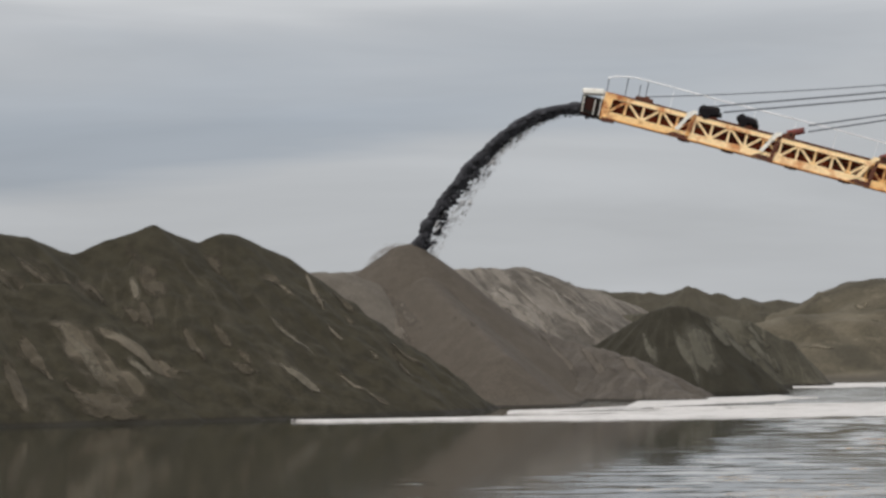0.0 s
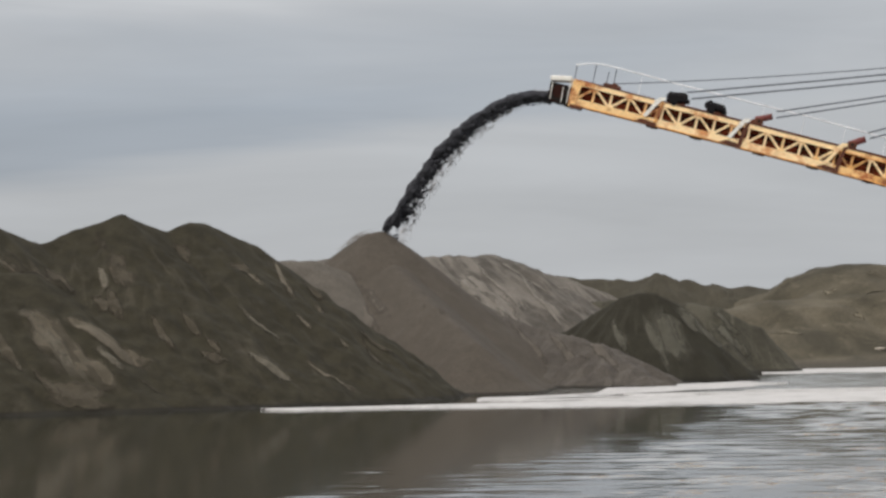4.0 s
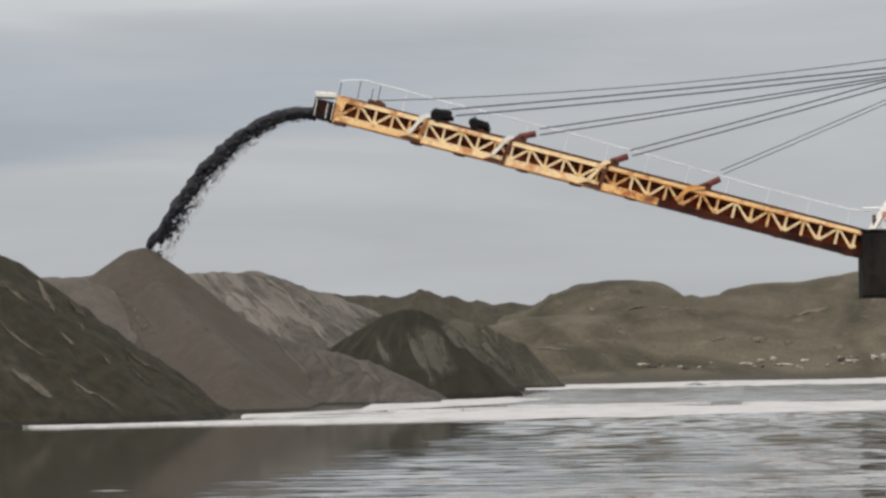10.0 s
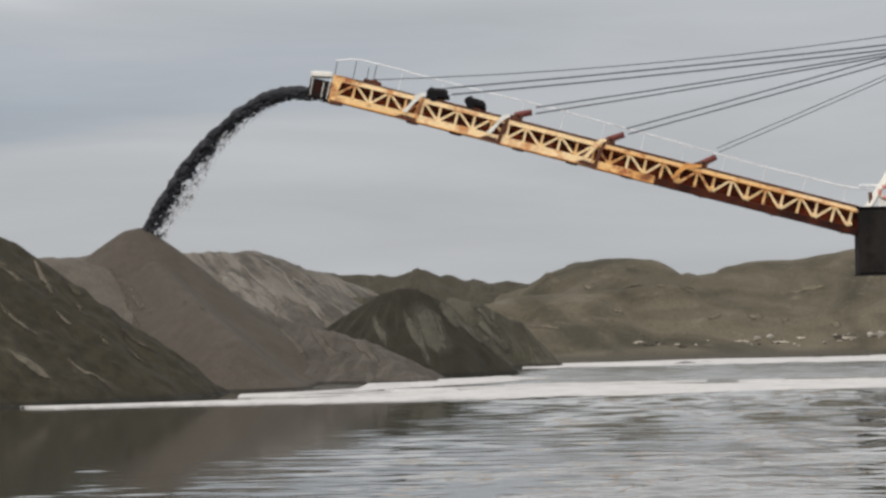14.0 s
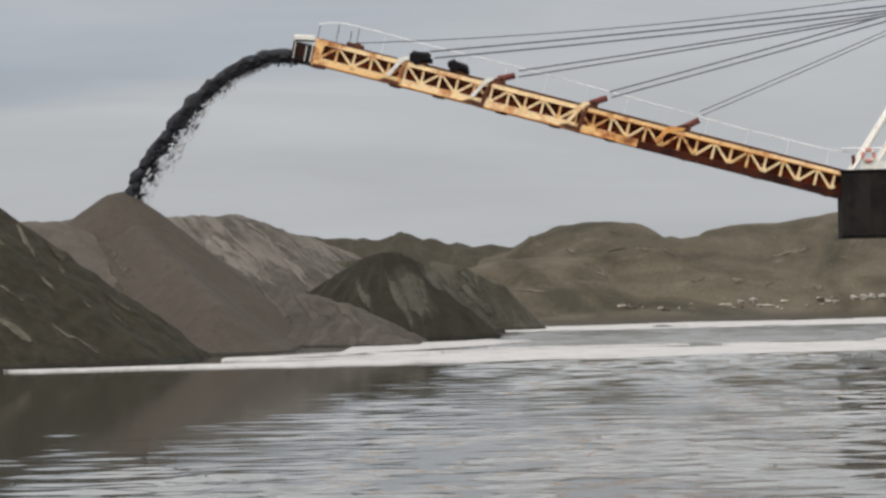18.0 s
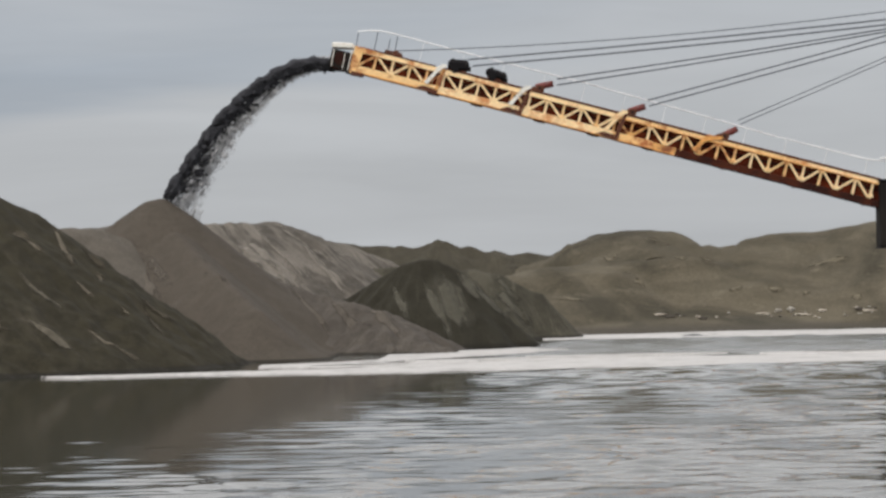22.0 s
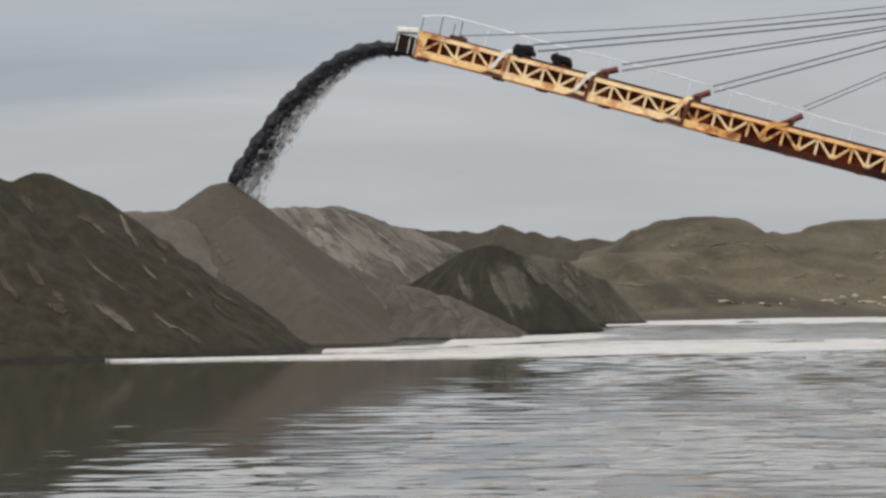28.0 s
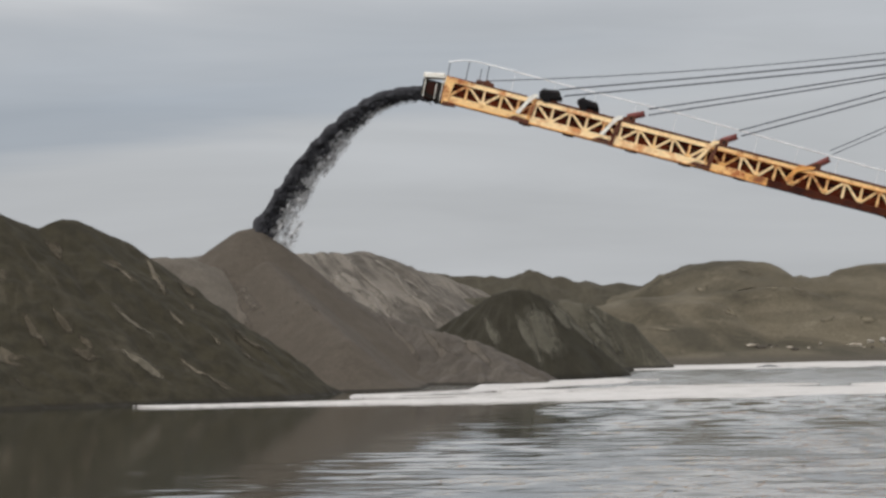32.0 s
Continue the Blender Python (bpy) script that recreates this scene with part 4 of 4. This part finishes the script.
# joints between the sections: a sloped strut that hooks over the top to the cable anchor, and rusted cross frames
for k, x in enumerate((4.45, 9.0, 14.2)):
    bm = plate(bmesh.new(), ((x - 0.52, -TALL + 0.40), (x - 0.30, -TALL + 0.34), (x - 0.02, -0.36), (x + 0.24, 0.06), (x + 0.48, 0.20), (x + 0.44, 0.34), (x + 0.18, 0.30),
                             (x - 0.02, 0.10), (x - 0.20, -0.32)), -DEEP - 0.16, -DEEP - 0.09)
    part("splice_plate", bm, M_WHITE if k < 2 else M_CREAM, boom, "cream sloped splice strut")
    bm = plate(bmesh.new(), ((x + 0.10, -TALL + 0.0), (x + 0.28, -TALL - 0.04), (x + 0.42, -0.30), (x + 0.46, 0.06), (x + 0.34, 0.10), (x + 0.16, -0.46)), -DEEP - 0.125, -DEEP - 0.085)
    part("cross_frame", bm, M_ORANGE if k < 1 else M_RUST, boom, "rust-stained cross frame")
    bm = plate(bmesh.new(), ((x - 0.85, -TALL + 0.02), (x + 0.3, -TALL - 0.06), (x + 0.3, -TALL + 0.16), (x - 0.5, -TALL + 0.22)), -DEEP - 0.135, -DEEP - 0.122)
    part("foot_plate", bm, M_RUST, boom, "rust-brown foot plate")
bm = plate(bmesh.new(), ((18.40, -TALL + 0.44), (18.60, -TALL + 0.40), (18.95, -0.26), (19.25, -0.06), (19.75, 0.10), (19.85, 0.24), (19.0, 0.18), (18.74, -0.16)), -DEEP - 0.16, -DEEP - 0.125)
part("splice_plate", bm, M_FLANGE, boom, "orange splice plate")
# head: drum, dark housing and white cap
for y in (-DEEP + 0.1, DEEP - 0.05):
    part("head_plate", plate(bmesh.new(), ((-1.15, -0.30), (0.05, -0.30), (0.05, -1.38), (-1.10, -1.12)), y, y + 0.05), M_SHEET, boom, "dark grey head plate")
part("head_drum", rod(bmesh.new(), (-0.62, -0.55, -0.72), (-0.62, 0.55, -0.72), 0.34, 20), M_BELT, boom, "dark head drum")
for x, top in ((-1.02, -0.50), (-0.42, -0.42), (-0.12, -0.10)):
    part("head_post", bar(bmesh.new(), (x + 0.05, -DEEP - 0.05, -1.22), (x, -DEEP - 0.05, top), 0.042, 0.05), M_WHITE, boom, "pale head post")
bm = block(bmesh.new(), -0.56, 0.56, -0.70, 0.70, -0.14, 0.14, 0.04)
cap = part("head_cap", bm, M_WHITE, boom, "white head cap", m=pose(-0.64, 0, -0.02, 0, -TILT + 4, 0))
for x in (-0.46, 0.46):
    for y in (-0.55, 0.55):
        part("cap_leg", rod(bmesh.new(), (x, y, -0.44), (x, y, -0.13), 0.025, 6), M_WHITE, cap)
part("head_box", block(bmesh.new(), -1.0, 0.0, -0.48, 0.48, -1.30, -0.52, 0.04), M_BELT, boom, "dark head box")
bm = plate(bmesh.new(), ((0.0, 0.12), (0.75, 0.11), (1.2, 0.09), (1.2, -0.12), (0.50, -0.16), (0.42, -0.80), (0.35, -1.26), (0.05, -1.34), (0.0, -0.95)), -DEEP - 0.14, -DEEP - 0.125)
part("head_gusset", bm, M_STAINED, boom, "rust-streaked cream gusset plate at the head")
part("head_bracket", plate(bmesh.new(), ((0.12, -1.40), (0.75, -1.34), (0.80, -1.20), (0.12, -1.22)), -DEEP - 0.16, DEEP), M_RUST, boom, "rusted bracket under the head")
bm = bmesh.new()
block(bm, 1.55, 2.5, -0.5, 0.5, 0.10, 0.34, 0.06)
rod(bm, (2.15, -0.55, 0.26), (2.15, 0.55, 0.26), 0.17, 14)
part("sheave_block", bm, M_RUST, boom, "dark rusted sheave block")


def slanted(name, x, z, length, height, turn, mat, label, parent):
    bm = block(bmesh.new(), -length / 2, length / 2, -0.4, 0.4, -height / 2, height / 2, 0.15)
    return part(name, bm, mat, parent, label, m=pose(x, -0.25, z, 0, turn, 0))


# two black winch housings on the boom
hoods = []
hood = slanted("winch_housing", 5.48, 0.46, 1.12, 0.62, -TILT + 4, M_BLACK, "black winch housing", boom)
part("winch_bracket", block(bmesh.new(), -0.4, 0.4, -0.3, 0.3, -0.36, -0.28, 0.02), M_RUST, hood)
hoods.append(hood)
hood = slanted("winch_housing", 7.52, 0.50, 1.15, 0.46, 3, M_BLACK, "black winch housing, tilted", boom)
part("winch_bracket", block(bmesh.new(), -0.4, 0.35, -0.3, 0.3, -0.40, -0.22, 0.02), M_RUST, hood)
hoods.append(hood)
# the drum and motor show below and beside each hood
for lean, hood in enumerate(hoods):
    part("winch_drum", rod(bmesh.new(), (-0.18, -0.50, -0.20), (-0.18, 0.42, -0.20), 0.21, 16), M_BLACK, hood, "black cable drum")
    part("winch_motor", rod(bmesh.new(), (0.28, -0.12, -0.16), (0.66, -0.12, -0.16), 0.13, 12), M_SHEET, hood, "dark grey motor")
    part("hood_cap", rod(bmesh.new(), (-0.30, -0.1, 0.18), (-0.30, -0.1, 0.36 - 0.06 * lean), 0.06, 8), M_SHEET, hood)
# red-brown cable anchors
for x, lean in ((9.95, 10), (14.95, 17), (19.95, 24)):
    bm = bmesh.new()
    plate(bm, ((x - 0.60, 0.10), (x + 0.12, 0.10), (x + 0.20, 0.30), (x + 0.16, 0.50), (x - 0.12, 0.52), (x - 0.50, 0.30)), -0.40, 0.25)
    stand = part("anchor_bracket", bm, M_RUST, boom, "rusted anchor bracket")
    bm = rod(bmesh.new(), (-0.46, 0, 0), (0.46, 0, 0), 0.17, 12)
    part("anchor_sleeve", bm, M_REDBROWN, stand, "red-brown anchor sleeve", True, m=pose(x + 0.16, -0.1, 0.58, 0, -TILT - lean, 0))
    part("anchor_pin", rod(bmesh.new(), (x - 0.05, -0.46, 0.36), (x - 0.05, 0.30, 0.36), 0.07, 8), M_BLACK, stand)
# pale hand rail along the far side of the walkway
bm = bmesh.new()
pts = [(-0.15, 0.95), (0.5, 1.18), (1.2, 1.31), (2.9, 1.32), (5.3, 1.27), (12.1, 1.30), (18.0, 1.18), (22.6, 1.05), (27.6, 1.08), (29.0, 1.30)]
rail = part("hand_rail", tube(bm, [Vector((x, 0.92, z)) for x, z in pts], 0.032), M_RAIL, boom, "pale galvanised hand rail")
for k in range(12):
    x = 3.4 + k * 2.2
    part("rail_post", rod(bmesh.new(), (x, 0.92, 0.0), (x, 0.92, 1.16), 0.014, 6), M_RAIL, rail)
for x, top in ((-0.08, 0.90), (0.90, 1.22), (1.62, 1.0), (1.98, 1.25)):
    part("rail_post", rod(bmesh.new(), (x + 0.06, 0.92, -0.1), (x, 0.92, top), 0.026, 6), M_STEEL, rail, "grey steel rail post")

# machine house at the boom's foot, with deck, rails and the mast
HOUSE = (21.32, 5.03, 31.0, 8.42)
bm = block(bmesh.new(), HOUSE[0], HOUSE[2], STACK_Y - 1.0, STACK_Y + 1.0, HOUSE[1], HOUSE[3], 0.06)
house = part("machine_house", bm, M_SHEET, stacker, "dark grey sheet-metal machine house", m=INTO)
for k in range(9):
    x = HOUSE[0] + 0.5 + k * 1.1
    part("sheet_rib", block(bmesh.new(), x - 0.04, x + 0.04, STACK_Y - 1.04, STACK_Y - 1.0, HOUSE[1] + 0.1, HOUSE[3] - 0.1), M_SHEET, house)
part("roof_edge", block(bmesh.new(), HOUSE[0] - 0.06, HOUSE[2], STACK_Y - 1.06, STACK_Y + 1.06, HOUSE[3], HOUSE[3] + 0.12, 0.02), M_BLACK, house, "black roof edge")
part("bottom_edge", block(bmesh.new(), HOUSE[0] - 0.05, HOUSE[2], STACK_Y - 1.05, STACK_Y + 1.05, HOUSE[1] - 0.10, HOUSE[1], 0.02), M_BLACK, house, "black bottom edge")
DECK = HOUSE[3] + 0.12
part("deck_stub", rod(bmesh.new(), (22.02, STACK_Y - 0.7, DECK), (22.0, STACK_Y - 0.7, DECK + 0.75), 0.10, 8), M_RUST, house, "dark rusted deck stub")
part("bulwark", block(bmesh.new(), 22.4, 31.0, STACK_Y - 0.95, STACK_Y - 0.90, DECK, DECK + 0.42, 0.01), M_WHITE, house, "stained white bulwark plate")
part("deck_rail", rod(bmesh.new(), (21.6, STACK_Y + 0.8, DECK + 1.15), (31.0, STACK_Y + 0.8, DECK + 1.15), 0.05, 6), M_RAIL, house, "pale deck rail")
MAST = (27.5, 17.1)
for y in (-0.8, 0.8):
    part("mast_leg", rod(bmesh.new(), (21.95, STACK_Y + y, DECK - 0.05), (MAST[0], STACK_Y + y * 0.4, MAST[1]), 0.13, 10), M_WHITE, stacker, "cream-white mast leg", m=INTO)
    part("mast_brace", rod(bmesh.new(), (23.0, STACK_Y + y, DECK - 0.05), (MAST[0], STACK_Y + y * 0.4, MAST[1] - 2.0), 0.11, 10), M_WHITE, stacker, "cream-white mast brace", m=INTO)
    part("mast_back_leg", rod(bmesh.new(), (30.6, STACK_Y + y, DECK - 0.05), (MAST[0], STACK_Y + y * 0.4, MAST[1] + 0.8), 0.17, 10), M_WHITE, stacker, "cream-white mast leg", m=INTO)
part("mast_head", rod(bmesh.new(), (MAST[0], STACK_Y - 1.0, MAST[1]), (MAST[0], STACK_Y + 1.0, MAST[1]), 0.35, 14), M_RUST, stacker, "rusted mast head sheaves", m=INTO)
# stay cables from the mast head to the boom, the long ones with a little sag
def cable(a, b, r, sag):
    bm = bmesh.new()
    n = 10 if sag > 0.2 else 4
    pts = [Vector(a).lerp(Vector(b), k / n) - Vector((0, 0, 4 * sag * (k / n) * (1 - k / n))) for k in range(n + 1)]
    return tube(bm, pts, r)


for x, z, hz, r, sag in ((-3.8, 15.72, 18.05, 0.028, 0.50), (-0.05, 15.20, 17.45, 0.045, 0.12), (0.2, 14.86, 17.2, 0.045, 0.12),
                         (4.62, 14.10, 17.25, 0.04, 0.08), (4.60, 13.78, 17.15, 0.04, 0.08), (9.35, 12.90, 17.55, 0.04, 0.05),
                         (9.42, 12.60, 17.25, 0.04, 0.05), (14.05, 11.76, 17.3, 0.025, 0.03), (14.15, 11.55, 17.1, 0.025, 0.03)):
    part("stay_cable", cable((x, STACK_Y - 0.3, z), (MAST[0], STACK_Y - 0.2, hz), r, sag), M_STEEL, stacker, "grey wire stay cable", m=INTO)
# the boom's members are parts of the machine itself
for member in list(boom.children):
    member.parent = stacker
    member.matrix_basis = boom_pose @ member.matrix_basis
# legs down to a floating pontoon
for x in (27.4, 30.4):
    for y in (-0.8, 0.8):
        part("support_leg", block(bmesh.new(), x - 0.2, x + 0.2, STACK_Y + y - 0.2, STACK_Y + y + 0.2, 0.85, HOUSE[1] - 0.05, 0.03), M_PONTOON, stacker, m=INTO)
part("pontoon", block(bmesh.new(), 26.6, 40.0, STACK_Y - 3.5, STACK_Y + 3.5, -0.5, 0.9, 0.1), M_PONTOON, stacker, "weathered steel pontoon", m=INTO)


def life_ring(x, z):
    bm = bmesh.new()
    ring = []
    for i in range(28):
        a = 2 * math.pi * i / 28
        ring.append([bm.verts.new(((0.29 + 0.095 * math.cos(b)) * math.cos(a), 0.06 * math.sin(b), (0.29 + 0.095 * math.cos(b)) * math.sin(a)))
                     for b in [2 * math.pi * j / 10 for j in range(10)]])
    for i in range(28):
        for j in range(10):
            bm.faces.new((ring[i][j], ring[(i + 1) % 28][j], ring[(i + 1) % 28][(j + 1) % 10], ring[i][(j + 1) % 10]))
    bmesh.ops.recalc_face_normals(bm, faces=bm.faces[:])
    ob = part("life_ring", bm, M_RING_RED, smooth=True, m=pose(x, STACK_Y - 1.02, z))
    tagged(ob, "faded orange-red life ring with white bands on the deck rail", "life ring", "life rings")
    for k in range(4):
        a0 = math.pi / 4 + k * math.pi / 2
        bm = bmesh.new()
        rows = []
        for i in range(5):
            a = a0 - 0.2 + 0.1 * i
            rows.append([bm.verts.new(((0.29 + 0.102 * math.cos(b)) * math.cos(a), 0.067 * math.sin(b), (0.29 + 0.102 * math.cos(b)) * math.sin(a)))
                         for b in [2 * math.pi * j / 10 for j in range(10)]])
        for p, q in zip(rows, rows[1:]):
            for j in range(10):
                bm.faces.new((p[j], q[j], q[(j + 1) % 10], p[(j + 1) % 10]))
        bmesh.ops.recalc_face_normals(bm, faces=bm.faces[:])
        part("white_band", bm, M_WHITE, ob, "white reflective band", True)
    return ob


life_ring(22.75, 9.27)
life_ring(24.25, 9.25)


# ---- the falling gravel ----
LAUNCH = Vector((-6.4, STACK_Y, 15.10))
SPEED, RISE, PULL = 6.95, 1.80, 9.81
stream = empty("gravel_stream", pose(-16.4, STACK_Y, 8.2), "dark wet gravel thrown off the belt in a falling arc", "gravel stream")
STREAM_FROM = Matrix.Translation((16.4, -STACK_Y, -8.2))


def grain(bm, x, y, z, r, rng, long=1.0):
    made = bmesh.ops.create_icosphere(bm, subdivisions=1, radius=r, matrix=Matrix.Translation((x, y, z)) @ pose(0, 0, 0, rng.uniform(0, 90), rng.uniform(-8, 8), 0)
                                      @ Matrix.Diagonal((rng.uniform(0.8, 1.6) * long, rng.uniform(0.7, 1.1), rng.uniform(0.7, 1.1), 1)))
    for v in made["verts"]:
        v.co += Vector((rng.uniform(-1, 1), rng.uniform(-1, 1), rng.uniform(-1, 1))) * r * 0.25


def clump(rng, bulk):
    """A dense lump of gravel, smooth above and ragged on its lower side."""
    bm = bmesh.new()
    bmesh.ops.create_icosphere(bm, subdivisions=3, radius=1.0)
    shift = Vector((rng.uniform(0, 50), rng.uniform(0, 50), rng.uniform(0, 50)))
    for v in bm.verts:
        d = v.co.normalized()
        wob = 1 + (0.26 if d.z > 0 else 0.50) * noise.fractal(d * 1.8 + shift, 0.6, 2.0, 4) + (0.5 if d.z < 0.1 else 0.15) * noise.noise(d * 5 + shift)
        v.co = Vector((d.x * 0.52, d.y * 0.32, d.z * (0.25 if d.z > 0 else 0.34) * bulk)) * wob
    for k in range(9):
        s = rng.uniform(-0.55, 0.75)
        grain(bm, s, rng.uniform(-0.25, 0.25), -rng.uniform(0.16, 0.42) * bulk, rng.uniform(0.04, 0.13) * bulk, rng)
    for k in range(12):
        grain(bm, rng.uniform(-0.2, 0.9), rng.uniform(-0.3, 0.3), -rng.uniform(0.22, 0.45) * bulk, rng.uniform(0.02, 0.045), rng, rng.uniform(1.5, 4.0))
    return bm


def spray(rng, much):
    """Loose stones that lag behind the stream; much: how many."""
    bm = bmesh.new()
    for k in range(int(30 * much)):
        d = rng.random() ** 1.5
        grain(bm, rng.uniform(-0.8, 0.8), rng.uniform(0.0, 0.5), 0.20 - 0.55 * d, rng.uniform(0.014, 0.045) * (1.2 - 0.5 * d), rng, rng.uniform(2.0, 5.0))
    for k in range(int(6 * much)):
        d = rng.random()
        grain(bm, rng.uniform(-0.7, 0.7), rng.uniform(0.0, 0.4), 0.1 - 0.4 * d, rng.uniform(0.05, 0.10), rng, rng.uniform(1.3, 2.4))
    # a haze of the finest grit
    for k in range(int(170 * much)):
        d = rng.random() ** 1.2
        c = Vector((rng.uniform(-0.9, 0.9), rng.uniform(0.0, 0.5), 0.2 - 0.65 * d))
        r, long = rng.uniform(0.008, 0.016), rng.uniform(0.04, 0.12)
        vs = [bm.verts.new(c + Vector(o)) for o in ((-long, 0, 0), (0, r, -r), (0, -r, -r), (long, 0, r))]
        for f in ((0, 1, 2), (0, 3, 1), (0, 2, 3), (1, 3, 2)):
            bm.faces.new([vs[i] for i in f])
    return bm


def tatter(rng, reach):
    """Dark shreds of gravel that hang off the lower side of the stream."""
    bm = bmesh.new()
    for k in range(rng.randint(3, 5)):
        x, z, lean = rng.uniform(-0.75, 0.05), -0.08, rng.uniform(0.1, 0.9)
        for j in range(rng.randint(4, 8)):
            r = rng.uniform(0.05, 0.11) * (1 - 0.09 * j)
            grain(bm, x, rng.uniform(-0.15, 0.15), z, r, rng, rng.uniform(1.0, 2.0))
            x += rng.uniform(0.02, 0.13) * lean
            z -= rng.uniform(0.02, 0.07) * reach
    for k in range(10):
        grain(bm, rng.uniform(-0.7, 0.3), rng.uniform(-0.2, 0.2), -rng.uniform(0.15, 0.45) * reach, rng.uniform(0.015, 0.04), rng, rng.uniform(1.2, 2.6))
    return bm


rng = random.Random(5)
CLUMPS, PERIOD = 38, 45
falling = []


def gravel_piece(name, bm, mat, *way):
    ob = tagged(part(name, bm, mat, stream, smooth=name == "gravel_clump"), kind="stuff")
    falling.append((ob, *way))


for k in range(CLUMPS):
    gravel_piece("gravel_clump", clump(rng, rng.uniform(0.65, 1.15)), M_STREAM, k * PERIOD / CLUMPS + rng.uniform(-0.3, 0.3), rng.uniform(0.988, 1.008), rng.uniform(-0.06, 0.08), rng.uniform(-0.05, 0.05), 0.0)
for k in range(26):
    gravel_piece("loose_gravel", spray(rng, 0.55), M_SPRAY, k * PERIOD / 26 + 0.4, rng.uniform(0.86, 0.965), rng.uniform(-0.25, 0.0), rng.uniform(-0.2, 0.2), 0.0)
for k in range(34):
    gravel_piece("gravel_shred", tatter(rng, rng.uniform(0.7, 1.2)), M_STREAM, k * PERIOD / 34 + 0.9, rng.uniform(0.925, 0.985), rng.uniform(-0.08, 0.04), rng.uniform(-0.1, 0.1), 0.0)
# a fuller load reaches the head of the belt later on
for k in range(16):
    gravel_piece("gravel_clump", clump(rng, rng.uniform(0.55, 1.0)), M_STREAM, k * PERIOD / 16 + rng.uniform(0.0, 0.8), rng.uniform(0.972, 1.005), rng.uniform(-0.05, 0.16), rng.uniform(-0.1, 0.1), 17.0)
# it comes off the belt in pulses
for k in range(11):
    gravel_piece("gravel_clump", clump(rng, rng.uniform(0.8, 1.1)), M_STREAM, k * PERIOD / 11 + rng.uniform(-0.5, 0.5), rng.uniform(0.985, 1.003), rng.uniform(0.04, 0.17), rng.uniform(-0.1, 0.1), 17.0)
for k in range(56):
    gravel_piece("loose_gravel", spray(rng, 1.0), M_SPRAY, k * PERIOD / 56 + 0.7, rng.uniform(0.80, 0.95), rng.uniform(-0.3, 0.1), rng.uniform(-0.2, 0.2), 17.5)
for k in range(34):
    gravel_piece("loose_gravel", spray(rng, 0.9), M_VEIL, k * PERIOD / 34 + 0.1, rng.uniform(0.89, 0.965), rng.uniform(-0.2, 0.15), rng.uniform(-0.2, 0.2), 17.5)
for k in range(18):
    gravel_piece("gravel_shred", tatter(rng, rng.uniform(1.0, 1.6)), M_STREAM, k * PERIOD / 18 + 0.3, rng.uniform(0.91, 0.965), rng.uniform(-0.1, 0.1), rng.uniform(-0.1, 0.1), 17.5)


def puff(rng):
    """Dusty grit that blows over the peak of the cone."""
    bm = bmesh.new()
    for k in range(150):
        c = Vector((rng.gauss(0, 0.26), rng.uniform(-0.4, 0.4), rng.gauss(0, 0.07)))
        r, long = rng.uniform(0.006, 0.014), rng.uniform(0.012, 0.03)
        vs = [bm.verts.new(c + Vector(o)) for o in ((-long, 0, 0), (0, r, -r), (0, -r, -r), (long, 0, r))]
        for f in ((0, 1, 2), (0, 3, 1), (0, 2, 3), (1, 3, 2)):
            bm.faces.new([vs[i] for i in f])
    return bm


blown = []
for k in range(9):
    ob = tagged(part("blown_grit", puff(rng), M_GRIT, stream, "brown dusty grit blown off the cone's peak"), kind="stuff")
    blown.append((ob, k * 3, rng.uniform(0.8, 1.25), rng.uniform(-0.6, 0.6)))


def gust_pose(s, fast, aside):
    """Grit so many steps after it was blown off the peak; it comes to rest inside the cone."""
    t = s / FPS
    return STREAM_FROM @ pose(-17.0 - 1.5 * fast * t, STACK_Y + aside, 7.80 + 1.3 * t - 2.4 * t * t, 0, -30, 0)


def flight(local, fast, lift, aside):
    """The pose of falling gravel, so many steps after it left the drum."""
    t = local / FPS
    vx, vz = SPEED * fast, RISE + lift - PULL * t
    x = LAUNCH.x - vx * t
    z = LAUNCH.z + (RISE + lift) * t - PULL * t * t / 2
    return STREAM_FROM @ pose(x, LAUNCH.y + aside * t, z, 0, -math.degrees(math.atan2(-vz, vx)), 0)


def motions():
    last = 960
    stops = (0, 2, 8, 15, 22, 29, 36, 42, PERIOD - 1)
    for ob, phase, fast, lift, aside, begin in falling:
        rows = []
        first = int(begin * FPS)
        if begin:
            wait = STREAM_FROM @ pose(25.5, STACK_Y, 6.7)
            rows += [(0.0, wait), ((math.floor(first + phase) - 1) / FPS, wait)]
        else:
            rows.append((0.0, flight((0 - phase) % PERIOD, fast, lift, aside)))
        turn = 0 if begin else -1
        while True:
            start = first + phase + turn * PERIOD
            if start > last:
                break
            for s in stops:
                f = math.floor(start + s)
                if 1 <= f < last and f / FPS > rows[-1][0] + 0.001:
                    rows.append((f / FPS, flight(s, fast, lift, aside)))
            turn += 1
        rows.append((32.0, flight((last - first - phase) % PERIOD, fast, lift, aside)))
        walk(ob, rows)
    for ob, phase, fast, aside in blown:
        rows = [(0.0, gust_pose((27 - phase) % 27, fast, aside))]
        for turn in range(5):
            for s in (0, 6, 12, 18, 26):
                f = phase + turn * 27 + s
                if f / FPS > rows[-1][0] + 0.001:
                    rows.append((f / FPS, gust_pose(s, fast, aside)))
        rest = STREAM_FROM @ pose(-17.0, STACK_Y + aside, 6.5)
        walk(ob, rows + [(rows[-1][0] + 0.3, rest), (32.0, rest)])
    walk(water, [(0.0, pose(1.6, 0.6, 0)), (16.0, pose(0, 0, 0)), (32.0, pose(-1.6, -0.6, 0))])


motions()
